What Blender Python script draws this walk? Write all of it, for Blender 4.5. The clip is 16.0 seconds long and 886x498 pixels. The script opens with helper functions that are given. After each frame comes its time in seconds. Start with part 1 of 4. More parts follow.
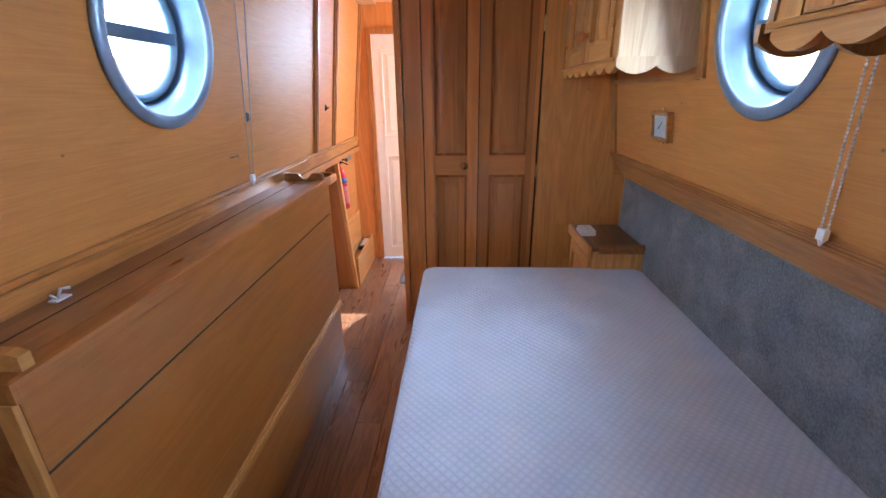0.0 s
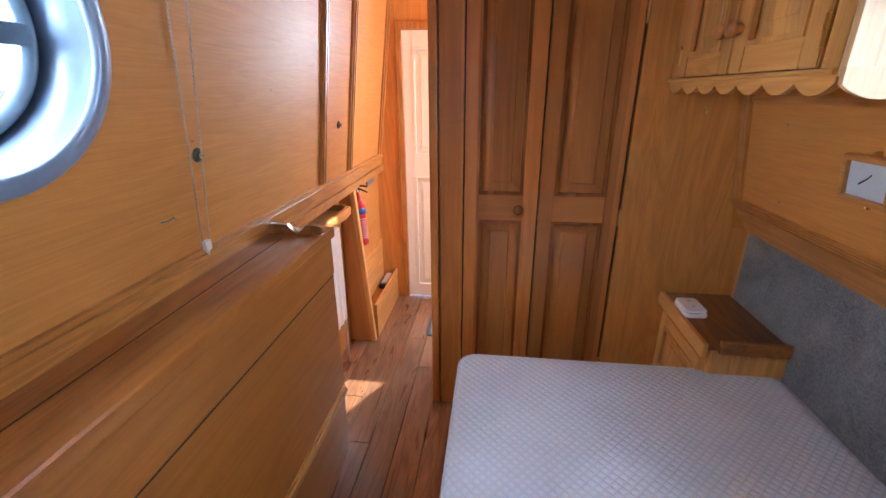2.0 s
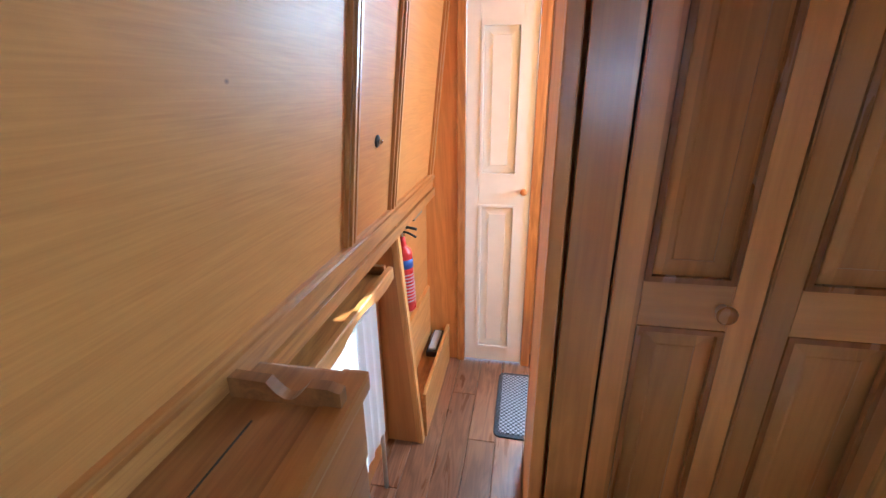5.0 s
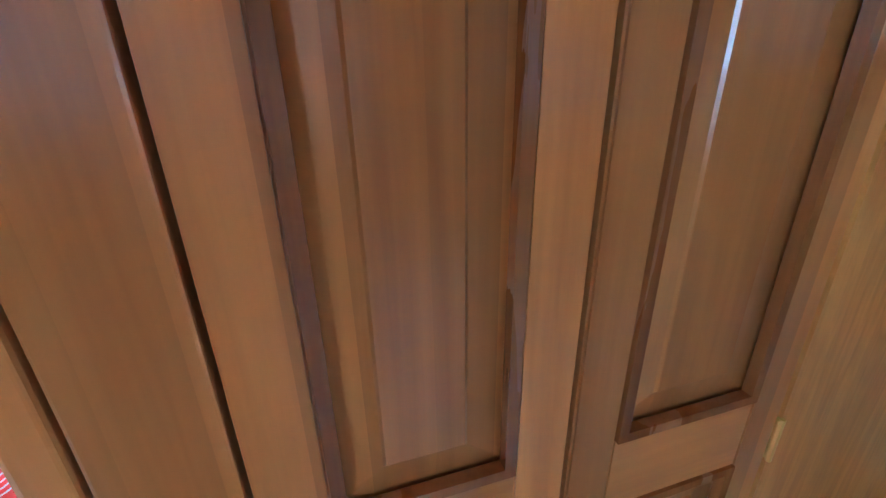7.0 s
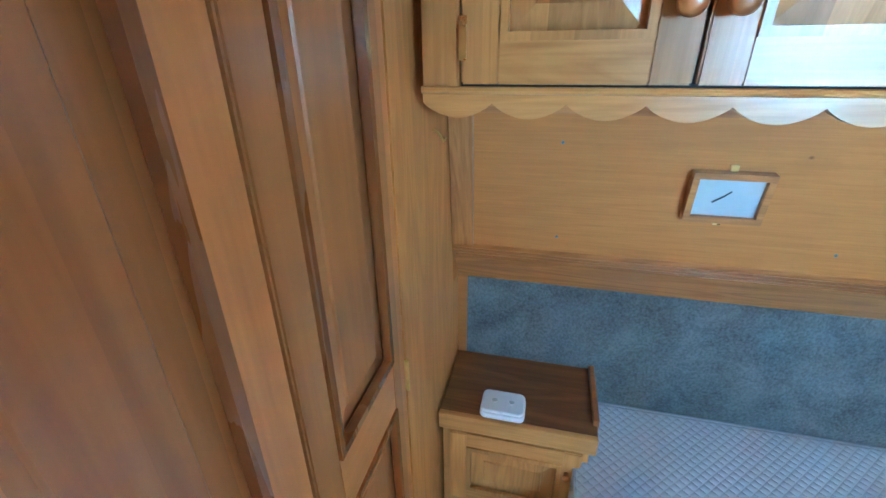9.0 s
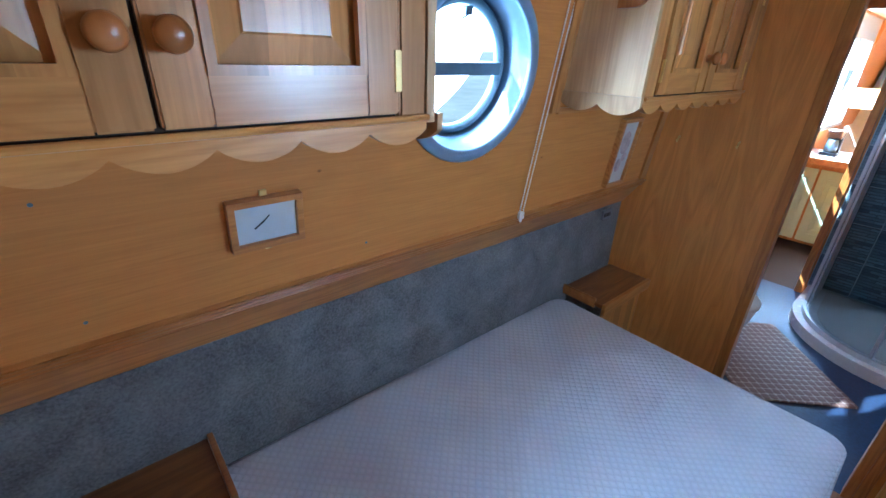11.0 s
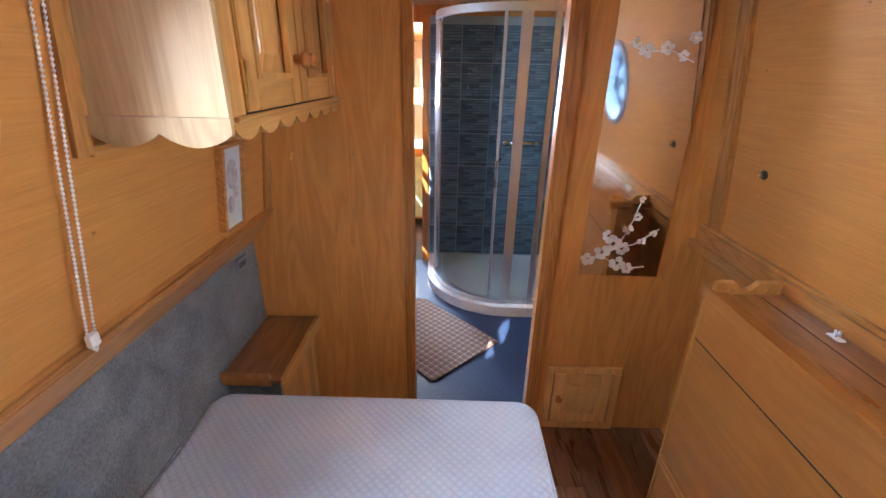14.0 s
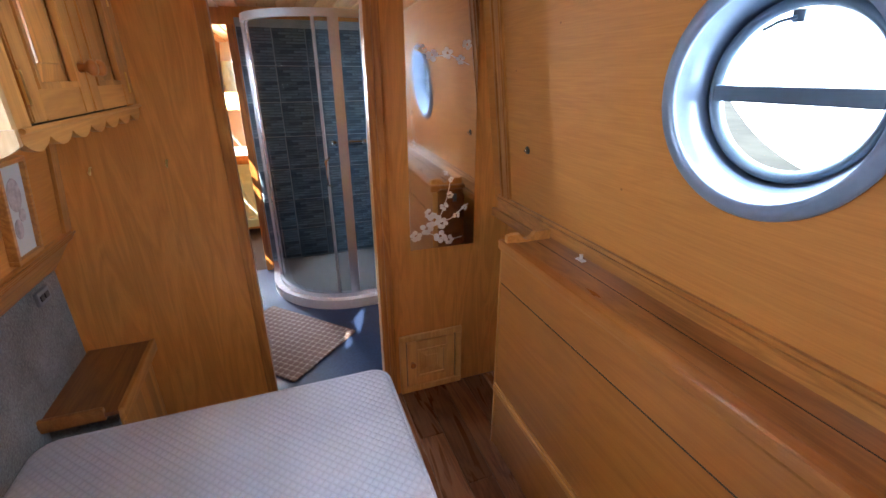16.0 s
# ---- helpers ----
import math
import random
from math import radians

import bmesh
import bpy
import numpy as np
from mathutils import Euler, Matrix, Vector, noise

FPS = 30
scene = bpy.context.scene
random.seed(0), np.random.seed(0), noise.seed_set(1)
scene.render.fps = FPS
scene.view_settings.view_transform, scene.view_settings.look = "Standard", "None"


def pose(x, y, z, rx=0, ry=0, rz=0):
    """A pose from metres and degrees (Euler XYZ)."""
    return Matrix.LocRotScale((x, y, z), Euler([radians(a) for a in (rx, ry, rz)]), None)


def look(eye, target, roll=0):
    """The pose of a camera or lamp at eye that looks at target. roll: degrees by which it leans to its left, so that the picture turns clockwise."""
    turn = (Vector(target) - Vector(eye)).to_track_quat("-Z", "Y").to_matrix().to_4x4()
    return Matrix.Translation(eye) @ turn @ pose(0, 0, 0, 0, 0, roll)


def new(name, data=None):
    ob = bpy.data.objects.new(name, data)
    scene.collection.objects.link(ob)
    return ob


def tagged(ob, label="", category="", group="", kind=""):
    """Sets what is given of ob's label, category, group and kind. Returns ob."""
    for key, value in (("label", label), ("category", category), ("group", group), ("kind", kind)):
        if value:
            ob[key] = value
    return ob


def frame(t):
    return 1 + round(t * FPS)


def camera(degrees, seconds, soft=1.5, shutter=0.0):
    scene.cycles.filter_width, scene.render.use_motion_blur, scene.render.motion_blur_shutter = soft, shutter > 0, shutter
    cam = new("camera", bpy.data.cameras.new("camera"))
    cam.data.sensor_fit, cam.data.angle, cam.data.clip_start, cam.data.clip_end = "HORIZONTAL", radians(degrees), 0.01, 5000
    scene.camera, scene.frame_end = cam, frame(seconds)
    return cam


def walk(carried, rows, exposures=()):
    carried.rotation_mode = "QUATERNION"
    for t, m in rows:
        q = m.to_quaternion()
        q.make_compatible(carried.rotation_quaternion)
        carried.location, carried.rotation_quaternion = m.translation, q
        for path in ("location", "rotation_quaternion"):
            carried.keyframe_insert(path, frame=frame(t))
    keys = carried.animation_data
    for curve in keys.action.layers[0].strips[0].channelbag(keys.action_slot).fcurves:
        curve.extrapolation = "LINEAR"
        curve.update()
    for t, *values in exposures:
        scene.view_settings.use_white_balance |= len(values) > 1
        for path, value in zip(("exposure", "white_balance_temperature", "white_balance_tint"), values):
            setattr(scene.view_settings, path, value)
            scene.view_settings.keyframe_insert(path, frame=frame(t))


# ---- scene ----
cam = camera(92.2, 16.0)
PATH = [
    (0, (0.938, -0.026, 1.465), (0.858, 1.85, 0.775), -0.7),
    (0.5, (0.906, 0.137, 1.497), (0.858, 2.007, 0.79), -0.7),
    (1, (0.866, 0.328, 1.491), (0.835, 2.201, 0.79), -0.8),
    (1.5, (0.849, 0.492, 1.51), (0.722, 2.363, 0.816), -0.5),
    (2, (0.849, 0.693, 1.535), (0.628, 2.555, 0.84), -0.2),
    (2.5, (0.784, 0.829, 1.548), (0.481, 2.677, 0.847), 0.1),
    (3, (0.652, 0.967, 1.542), (0.288, 2.804, 0.841), 0.2),
    (3.2, (0.607, 1.019, 1.529), (0.21, 2.85, 0.83), 0.0),
    (5.3, (0.514, 1.679, 1.526), (0.185, 3.52, 0.818), -1.2),
    (5.5, (0.519, 1.76, 1.528), (0.258, 3.612, 0.818), -1.5),
    (6, (0.573, 1.975, 1.504), (0.616, 3.84, 0.782), -1.3),
    (6.5, (0.714, 2.111, 1.487), (0.998, 3.979, 0.83), -0.6),
    (7, (0.814, 2.207, 1.517), (1.351, 3.972, 0.745), -1.3),
    (7.5, (0.87, 2.248, 1.509), (1.697, 3.875, 0.691), -1.5),
    (8, (0.843, 2.185, 1.551), (2.028, 3.576, 0.738), -2.7),
    (8.5, (0.755, 2.217, 1.606), (2.301, 3.186, 0.788), -1.5),
    (9, (0.746, 2.259, 1.633), (2.498, 2.701, 0.777), -0.8),
    (9.5, (0.768, 2.29, 1.644), (2.571, 2.167, 0.788), 0.2),
    (10, (0.776, 2.293, 1.688), (2.467, 1.649, 0.837), 1.1),
    (10.2, (0.786, 2.28, 1.7), (2.39, 1.441, 0.85), 1.5),
    (12.3, (0.956, 1.781, 1.618), (2.002, 0.277, 0.815), 0.8),
    (12.5, (0.967, 1.723, 1.617), (1.835, 0.105, 0.823), 0.7),
    (13, (1.001, 1.618, 1.618), (1.362, -0.194, 0.851), 0.6),
    (13.5, (1.085, 1.654, 1.664), (1.212, -0.186, 0.889), 1.2),
    (14, (1.066, 1.686, 1.66), (1.091, -0.162, 0.896), 1.1),
    (14.5, (0.979, 1.721, 1.65), (0.913, -0.125, 0.883), 0.2),
    (15, (0.969, 1.765, 1.633), (0.777, -0.073, 0.869), -0.1),
    (15.5, (0.989, 1.837, 1.642), (0.56, 0.034, 0.89), -0.0),
    (16, (1.021, 1.89, 1.667), (0.382, 0.151, 0.912), 0.0),
]
EXPOSURES = [(0.0, 2.15, 5350, 10), (3.0, 2.1, 6300, 14), (5.5, 2.05, 4550, -7), (6.5, 1.85, 4550, -5), (7.5, 3.25, 3900, -24), (8.5, 3.1, 3500, -37), (9.0, 2.95, 3900, -22), (10.0, 2.15, 4300, -8), (12.5, 2.0, 5300, 10), (13.0, 2.05, 5500, 8), (13.5, 2.55, 6000, 12), (14.5, 2.45, 6100, 11), (16.0, 2.2, 6300, 14)]
walk(cam, [(t, look(eye, target, roll)) for t, eye, target, roll in PATH], EXPOSURES)

# world, sun and daylight
SUN = Vector((1.08, 2.0, 1.6)).normalized()
world = bpy.data.worlds.new("sky")
scene.world = world
world.use_nodes = True
wn, wl = world.node_tree.nodes, world.node_tree.links
sky = wn.new("ShaderNodeTexSky")
sky.sky_type, sky.sun_disc = "NISHITA", False
sky.sun_elevation, sky.sun_rotation = math.asin(SUN.z), math.atan2(SUN.x, SUN.y)
wl.new(sky.outputs[0], wn["Background"].inputs[0])
wn["Background"].inputs[1].default_value = 0.15
sun_data = bpy.data.lights.new("sun", "SUN")
sun_data.energy, sun_data.angle, sun_data.color = 5.0, radians(0.5), (1.0, 0.93, 0.82)
sun = new("sun", sun_data)
sun.matrix_world = look(SUN * 30, (0, 0, 0))


def daylight(name, m, w, h, power, color=(0.9, 0.95, 1.0), shape="RECTANGLE"):
    """The sky's light in an opening."""
    d = bpy.data.lights.new(name, "AREA")
    d.shape, d.size, d.size_y, d.energy, d.color = shape, w, h, power, color
    ob = new(name, d)
    ob.matrix_world = m
    return ob


COOL = (0.70, 0.85, 1.0)
daylight("porthole_sky", look((-0.20, 1.25, 1.70), (1, 1.25, 1.0)), 0.75, 0.75, 14, COOL, "ELLIPSE")
daylight("porthole_sky", look((2.08, 1.268, 1.70), (0.8, 1.268, 1.0)), 0.75, 0.75, 13, COOL, "ELLIPSE")
# fill lamp in an unseen, added porthole to brighten the bathroom
daylight("porthole_sky", look((2.08, -1.05, 1.70), (0.8, -1.05, 1.0)), 0.75, 0.75, 26, COOL, "ELLIPSE")
daylight("stern_sky", look((1.0, 4.25, 1.75), (0.9, 3.0, 0.9)), 0.7, 0.9, 26, COOL)
# fill lamp for the aft passage, in an unseen, added side opening
daylight("side_fill", look((1.85, 3.4, 1.5), (0.3, 3.45, 1.0)), 0.45, 0.55, 10, COOL)
daylight("galley_sky", look((1.9, -3.5, 1.5), (0.9, -3.5, 1.0)), 1.2, 0.7, 105, COOL)

# ---------------------------------------------------------------- materials


def mat(name):
    m = bpy.data.materials.new(name)
    m.use_nodes = True
    return m, m.node_tree.nodes, m.node_tree.links, m.node_tree.nodes["Principled BSDF"]


def math2(n, l, op, a, b):
    m = n.new("ShaderNodeMath")
    m.operation = op
    for i, v in enumerate((a, b)):
        if isinstance(v, (int, float)):
            m.inputs[i].default_value = v
        else:
            l.new(v, m.inputs[i])
    return m.outputs[0]


def wood(name, dark, light, axis="y", rough=0.36, ring=9.0, coat=0.25, bump=0.12, streak=160.0, vary=0.1, stave="", grain=0.6, gloss=0.5, knots=False):
    """Varnished timber with the grain along one axis."""
    m, n, l, b = mat(name)
    tc, mp, mp2 = n.new("ShaderNodeTexCoord"), n.new("ShaderNodeMapping"), n.new("ShaderNodeMapping")
    info = n.new("ShaderNodeObjectInfo")
    shift = n.new("ShaderNodeVectorMath")
    shift.operation = "MULTIPLY_ADD"
    shift.inputs[1].default_value = (1, 1, 1)
    comb = n.new("ShaderNodeCombineXYZ")
    mul = n.new("ShaderNodeMath")
    mul.operation, mul.inputs[1].default_value = "MULTIPLY", 13.0
    l.new(info.outputs["Random"], mul.inputs[0])
    for i in range(3):
        l.new(mul.outputs[0], comb.inputs[i])
    l.new(tc.outputs["Object"], shift.inputs[0])
    l.new(comb.outputs[0], shift.inputs[2])
    k = "xyz".index(axis)
    for node, across, along in ((mp, ring, ring * 0.11), (mp2, streak, streak * 0.028)):
        s = [across] * 3
        s[k] = along
        node.inputs["Scale"].default_value = s
        l.new(shift.outputs[0], node.inputs[0])
    big, fine = n.new("ShaderNodeTexNoise"), n.new("ShaderNodeTexNoise")
    big.inputs["Scale"].default_value, big.inputs["Detail"].default_value, big.inputs["Distortion"].default_value = 1.0, 5, 1.1
    fine.inputs["Scale"].default_value, fine.inputs["Detail"].default_value = 1.0, 3
    l.new(mp.outputs[0], big.inputs[0])
    l.new(mp2.outputs[0], fine.inputs[0])
    rings = n.new("ShaderNodeMath")
    rings.operation, rings.inputs[1].default_value = "PINGPONG", 0.09
    l.new(big.outputs[0], rings.inputs[0])
    ring_r = n.new("ShaderNodeMapRange")
    ring_r.inputs[1].default_value, ring_r.inputs[2].default_value = 0.0, 0.09
    l.new(rings.outputs[0], ring_r.inputs[0])
    mix1 = n.new("ShaderNodeMix")
    mix1.inputs[0].default_value = grain
    l.new(ring_r.outputs[0], mix1.inputs[2])
    l.new(fine.outputs[0], mix1.inputs[3])
    ramp = n.new("ShaderNodeValToRGB")
    ramp.color_ramp.elements[0].position, ramp.color_ramp.elements[1].position = 0.18, 0.72
    ramp.color_ramp.elements[0].color, ramp.color_ramp.elements[1].color = (*dark, 1), (*light, 1)
    l.new(mix1.outputs[0], ramp.inputs[0])
    hsv = n.new("ShaderNodeHueSaturation")
    vr = n.new("ShaderNodeMapRange")
    vr.inputs[3].default_value, vr.inputs[4].default_value = 1 - vary, 1 + vary
    l.new(info.outputs["Random"], vr.inputs[0])
    value = vr.outputs[0]
    if stave:
        sep, wn_ = n.new("ShaderNodeSeparateXYZ"), n.new("ShaderNodeTexWhiteNoise")
        wn_.noise_dimensions = "1D"
        l.new(shift.outputs[0], sep.inputs[0])
        l.new(math2(n, l, "FLOOR", math2(n, l, "MULTIPLY", sep.outputs["xyz".index(stave)], 15.5), 0), wn_.inputs["W"])
        value = math2(n, l, "MULTIPLY", value, math2(n, l, "ADD", math2(n, l, "MULTIPLY", wn_.outputs["Value"], 0.5), 0.75))
    l.new(value, hsv.inputs["Value"])
    l.new(ramp.outputs[0], hsv.inputs["Color"])
    colour = hsv.outputs[0]
    if knots:
        sep2, com2, vo = n.new("ShaderNodeSeparateXYZ"), n.new("ShaderNodeCombineXYZ"), n.new("ShaderNodeTexVoronoi")
        l.new(tc.outputs["Object"], sep2.inputs[0])
        l.new(math2(n, l, "MULTIPLY", sep2.outputs[1], 0.7), com2.inputs[0])
        l.new(sep2.outputs[2], com2.inputs[1])
        vo.voronoi_dimensions = "2D"
        vo.inputs["Scale"].default_value = 2.3
        l.new(com2.outputs[0], vo.inputs[0])
        spot = n.new("ShaderNodeMapRange")
        spot.inputs[1].default_value, spot.inputs[2].default_value, spot.inputs[3].default_value, spot.inputs[4].default_value = 0.003, 0.011, 0.65, 0.0
        l.new(vo.outputs["Distance"], spot.inputs[0])
        mk = n.new("ShaderNodeMix")
        mk.data_type = "RGBA"
        l.new(spot.outputs[0], mk.inputs[0])
        l.new(colour, mk.inputs[6])
        mk.inputs[7].default_value = (0.08, 0.03, 0.01, 1)
        colour = mk.outputs[2]
    l.new(colour, b.inputs["Base Color"])
    rr = n.new("ShaderNodeMapRange")
    rr.inputs[3].default_value, rr.inputs[4].default_value = rough - 0.06, rough + 0.1
    l.new(big.outputs[0], rr.inputs[0])
    l.new(rr.outputs[0], b.inputs["Roughness"])
    b.inputs["Coat Weight"].default_value, b.inputs["Coat Roughness"].default_value = coat, 0.22
    b.inputs["Specular IOR Level"].default_value = gloss
    bp = n.new("ShaderNodeBump")
    bp.inputs["Strength"].default_value, bp.inputs["Distance"].default_value = bump, 0.0012
    l.new(mix1.outputs[0], bp.inputs["Height"])
    l.new(bp.outputs[0], b.inputs["Normal"])
    return m


def plain(name, color, rough=0.5, metal=0.0, spot=0.1, scale=30.0, bump=0.05, coat=0.0):
    """A plain surface with slight unevenness."""
    m, n, l, b = mat(name)
    tc, t1 = n.new("ShaderNodeTexCoord"), n.new("ShaderNodeTexNoise")
    t1.inputs["Scale"].default_value, t1.inputs["Detail"].default_value = scale, 6
    l.new(tc.outputs["Object"], t1.inputs[0])
    ramp = n.new("ShaderNodeValToRGB")
    ramp.color_ramp.elements[0].position, ramp.color_ramp.elements[1].position = 0.3, 0.7
    ramp.color_ramp.elements[0].color = (*[c * (1 - spot) for c in color], 1)
    ramp.color_ramp.elements[1].color = (*[min(1, c * (1 + spot)) for c in color], 1)
    l.new(t1.outputs[0], ramp.inputs[0])
    l.new(ramp.outputs[0], b.inputs["Base Color"])
    rr = n.new("ShaderNodeMapRange")
    rr.inputs[3].default_value, rr.inputs[4].default_value = max(0.02, rough - 0.06), rough + 0.08
    l.new(t1.outputs[0], rr.inputs[0])
    l.new(rr.outputs[0], b.inputs["Roughness"])
    b.inputs["Metallic"].default_value, b.inputs["Coat Weight"].default_value = metal, coat
    bp = n.new("ShaderNodeBump")
    bp.inputs["Strength"].default_value, bp.inputs["Distance"].default_value = bump, 0.001
    l.new(t1.outputs[0], bp.inputs["Height"])
    l.new(bp.outputs[0], b.inputs["Normal"])
    return m


def waves(n, l, src, direction, freq):
    """A sine along one direction."""
    d = n.new("ShaderNodeVectorMath")
    d.operation, d.inputs[1].default_value = "DOT_PRODUCT", [c * freq for c in direction]
    l.new(src, d.inputs[0])
    s = n.new("ShaderNodeMath")
    s.operation = "SINE"
    l.new(d.outputs["Value"], s.inputs[0])
    return s.outputs[0]


def quilt_cloth():
    """Knitted mattress cover with small diamond quilting."""
    m, n, l, b = mat("quilted_cloth")
    tc = n.new("ShaderNodeTexCoord")
    o = tc.outputs["Object"]
    f = 2 * math.pi / 0.042
    a = waves(n, l, o, (0.707, 0.707, 0.5), f)
    c = waves(n, l, o, (0.707, -0.707, 0.5), f)
    h = math2(n, l, "MULTIPLY", math2(n, l, "ABSOLUTE", a, 0), math2(n, l, "ABSOLUTE", c, 0))
    nz = n.new("ShaderNodeTexNoise")
    nz.inputs["Scale"].default_value, nz.inputs["Detail"].default_value = 4, 5
    l.new(o, nz.inputs[0])
    ramp = n.new("ShaderNodeValToRGB")
    ramp.color_ramp.elements[0].color, ramp.color_ramp.elements[1].color = (0.38, 0.40, 0.47, 1), (0.66, 0.68, 0.76, 1)
    l.new(math2(n, l, "ADD", math2(n, l, "MULTIPLY", h, 0.22), math2(n, l, "MULTIPLY", nz.outputs[0], 0.78)), ramp.inputs[0])
    l.new(ramp.outputs[0], b.inputs["Base Color"])
    b.inputs["Roughness"].default_value = 0.75
    b.inputs["Sheen Weight"].default_value = 0.15
    bp = n.new("ShaderNodeBump")
    bp.inputs["Strength"].default_value, bp.inputs["Distance"].default_value = 0.6, 0.005
    l.new(math2(n, l, "POWER", h, 0.6), bp.inputs["Height"])
    l.new(bp.outputs[0], b.inputs["Normal"])
    return m


def pile(name, c0, c1, scale=260.0, strength=0.8):
    """Cut carpet pile with brushed patches."""
    m, n, l, b = mat(name)
    tc = n.new("ShaderNodeTexCoord")
    fine, big = n.new("ShaderNodeTexNoise"), n.new("ShaderNodeTexNoise")
    fine.inputs["Scale"].default_value, fine.inputs["Detail"].default_value = scale, 4
    big.inputs["Scale"].default_value, big.inputs["Detail"].default_value, big.inputs["Distortion"].default_value = 7, 5, 0.6
    l.new(tc.outputs["Object"], fine.inputs[0])
    l.new(tc.outputs["Object"], big.inputs[0])
    ramp = n.new("ShaderNodeValToRGB")
    ramp.color_ramp.elements[0].position, ramp.color_ramp.elements[1].position = 0.32, 0.68
    ramp.color_ramp.elements[0].color, ramp.color_ramp.elements[1].color = (*c0, 1), (*c1, 1)
    l.new(math2(n, l, "ADD", math2(n, l, "MULTIPLY", fine.outputs[0], 0.5), math2(n, l, "MULTIPLY", big.outputs[0], 0.5)), ramp.inputs[0])
    l.new(ramp.outputs[0], b.inputs["Base Color"])
    b.inputs["Roughness"].default_value, b.inputs["Sheen Weight"].default_value = 0.95, 0.3
    bp = n.new("ShaderNodeBump")
    bp.inputs["Strength"].default_value, bp.inputs["Distance"].default_value = strength, 0.003
    l.new(fine.outputs[0], bp.inputs["Height"])
    l.new(bp.outputs[0], b.inputs["Normal"])
    return m


def lattice(name, c0, c1, f1, angle, edge=0.25):
    """Woven mat with a repeated diamond figure."""
    m, n, l, b = mat(name)
    tc = n.new("ShaderNodeTexCoord")
    o = tc.outputs["Object"]
    ca, sa = math.cos(angle), math.sin(angle)
    a = waves(n, l, o, (ca, sa, 0), f1)
    c = waves(n, l, o, (-sa, ca, 0), f1)
    h = math2(n, l, "MULTIPLY", a, c)
    nz = n.new("ShaderNodeTexNoise")
    nz.inputs["Scale"].default_value = 180
    l.new(o, nz.inputs[0])
    v = math2(n, l, "ADD", math2(n, l, "ABSOLUTE", h, 0), math2(n, l, "MULTIPLY", nz.outputs[0], 0.35))
    ramp = n.new("ShaderNodeValToRGB")
    ramp.color_ramp.elements[0].position, ramp.color_ramp.elements[1].position = edge, edge + 0.25
    ramp.color_ramp.elements[0].color, ramp.color_ramp.elements[1].color = (*c0, 1), (*c1, 1)
    l.new(v, ramp.inputs[0])
    l.new(ramp.outputs[0], b.inputs["Base Color"])
    b.inputs["Roughness"].default_value = 0.95
    bp = n.new("ShaderNodeBump")
    bp.inputs["Strength"].default_value, bp.inputs["Distance"].default_value = 0.8, 0.004
    l.new(v, bp.inputs["Height"])
    l.new(bp.outputs[0], b.inputs["Normal"])
    return m


def slate_mosaic():
    """Blue-grey tile printed with thin slate strips."""
    m, n, l, b = mat("slate_tile")
    tc, mp = n.new("ShaderNodeTexCoord"), n.new("ShaderNodeMapping")
    mp.inputs["Rotation"].default_value = (radians(90), 0, 0)
    l.new(tc.outputs["Object"], mp.inputs[0])
    br = n.new("ShaderNodeTexBrick")
    br.inputs["Scale"].default_value = 1.0
    br.inputs["Brick Width"].default_value, br.inputs["Row Height"].default_value, br.inputs["Mortar Size"].default_value = 0.10, 0.022, 0.002
    br.inputs["Color1"].default_value, br.inputs["Color2"].default_value, br.inputs["Mortar"].default_value = (0.06, 0.10, 0.14, 1), (0.20, 0.29, 0.36, 1), (0.035, 0.06, 0.085, 1)
    l.new(mp.outputs[0], br.inputs[0])
    l.new(br.outputs[0], b.inputs["Base Color"])
    b.inputs["Roughness"].default_value = 0.3
    bp = n.new("ShaderNodeBump")
    bp.inputs["Strength"].default_value, bp.inputs["Distance"].default_value = 0.3, 0.002
    l.new(br.outputs[1], bp.inputs["Height"])
    bp.invert = True
    l.new(bp.outputs[0], b.inputs["Normal"])
    return m


def glass(name, tint=(1, 1, 1), rough=0.0):
    m, n, l, b = mat(name)
    b.inputs["Base Color"].default_value = (*tint, 1)
    b.inputs["Transmission Weight"].default_value, b.inputs["Roughness"].default_value, b.inputs["IOR"].default_value = 1.0, rough, 1.05
    return m


OAK_D, OAK_L = (0.50, 0.195, 0.043), (0.67, 0.285, 0.065)
PINE_D, PINE_L = (0.42, 0.145, 0.033), (0.55, 0.212, 0.051)
M_WALL = wood("oak_veneer", (0.42, 0.163, 0.036), (0.53, 0.218, 0.049), "y", 0.5, 11.0, 0.02, 0.2, 230.0, vary=0.03, grain=0.8, gloss=0.28, knots=True)
M_WALLZ = wood("oak_veneer_upright", OAK_D, OAK_L, "z", 0.42, 10.0, 0.12, 0.16, 220.0, vary=0.03, grain=0.6)
M_TRIM = wood("oak_trim", (0.30, 0.11, 0.025), (0.50, 0.21, 0.05), "y", 0.3, 12.0)
M_TRIMZ = wood("oak_trim_upright", (0.30, 0.11, 0.025), (0.50, 0.21, 0.05), "z", 0.3, 12.0)
M_TRIMX = wood("oak_trim_across", (0.30, 0.11, 0.025), (0.50, 0.21, 0.05), "x", 0.3, 12.0)
M_FLAP = wood("flap_veneer", (0.30, 0.098, 0.016), (0.385, 0.138, 0.024), "y", 0.36, 8.0, 0.15, streak=220.0, vary=0.03, grain=0.65)
M_PINE = wood("wardrobe_pine", PINE_D, PINE_L, "z", 0.3, 5.0, 0.3, 0.05, 90.0, vary=0.06, stave="x", grain=0.6)
M_PINEX = wood("wardrobe_pine_across", PINE_D, PINE_L, "x", 0.3, 5.0, 0.3, 0.05, 90.0, grain=0.6)
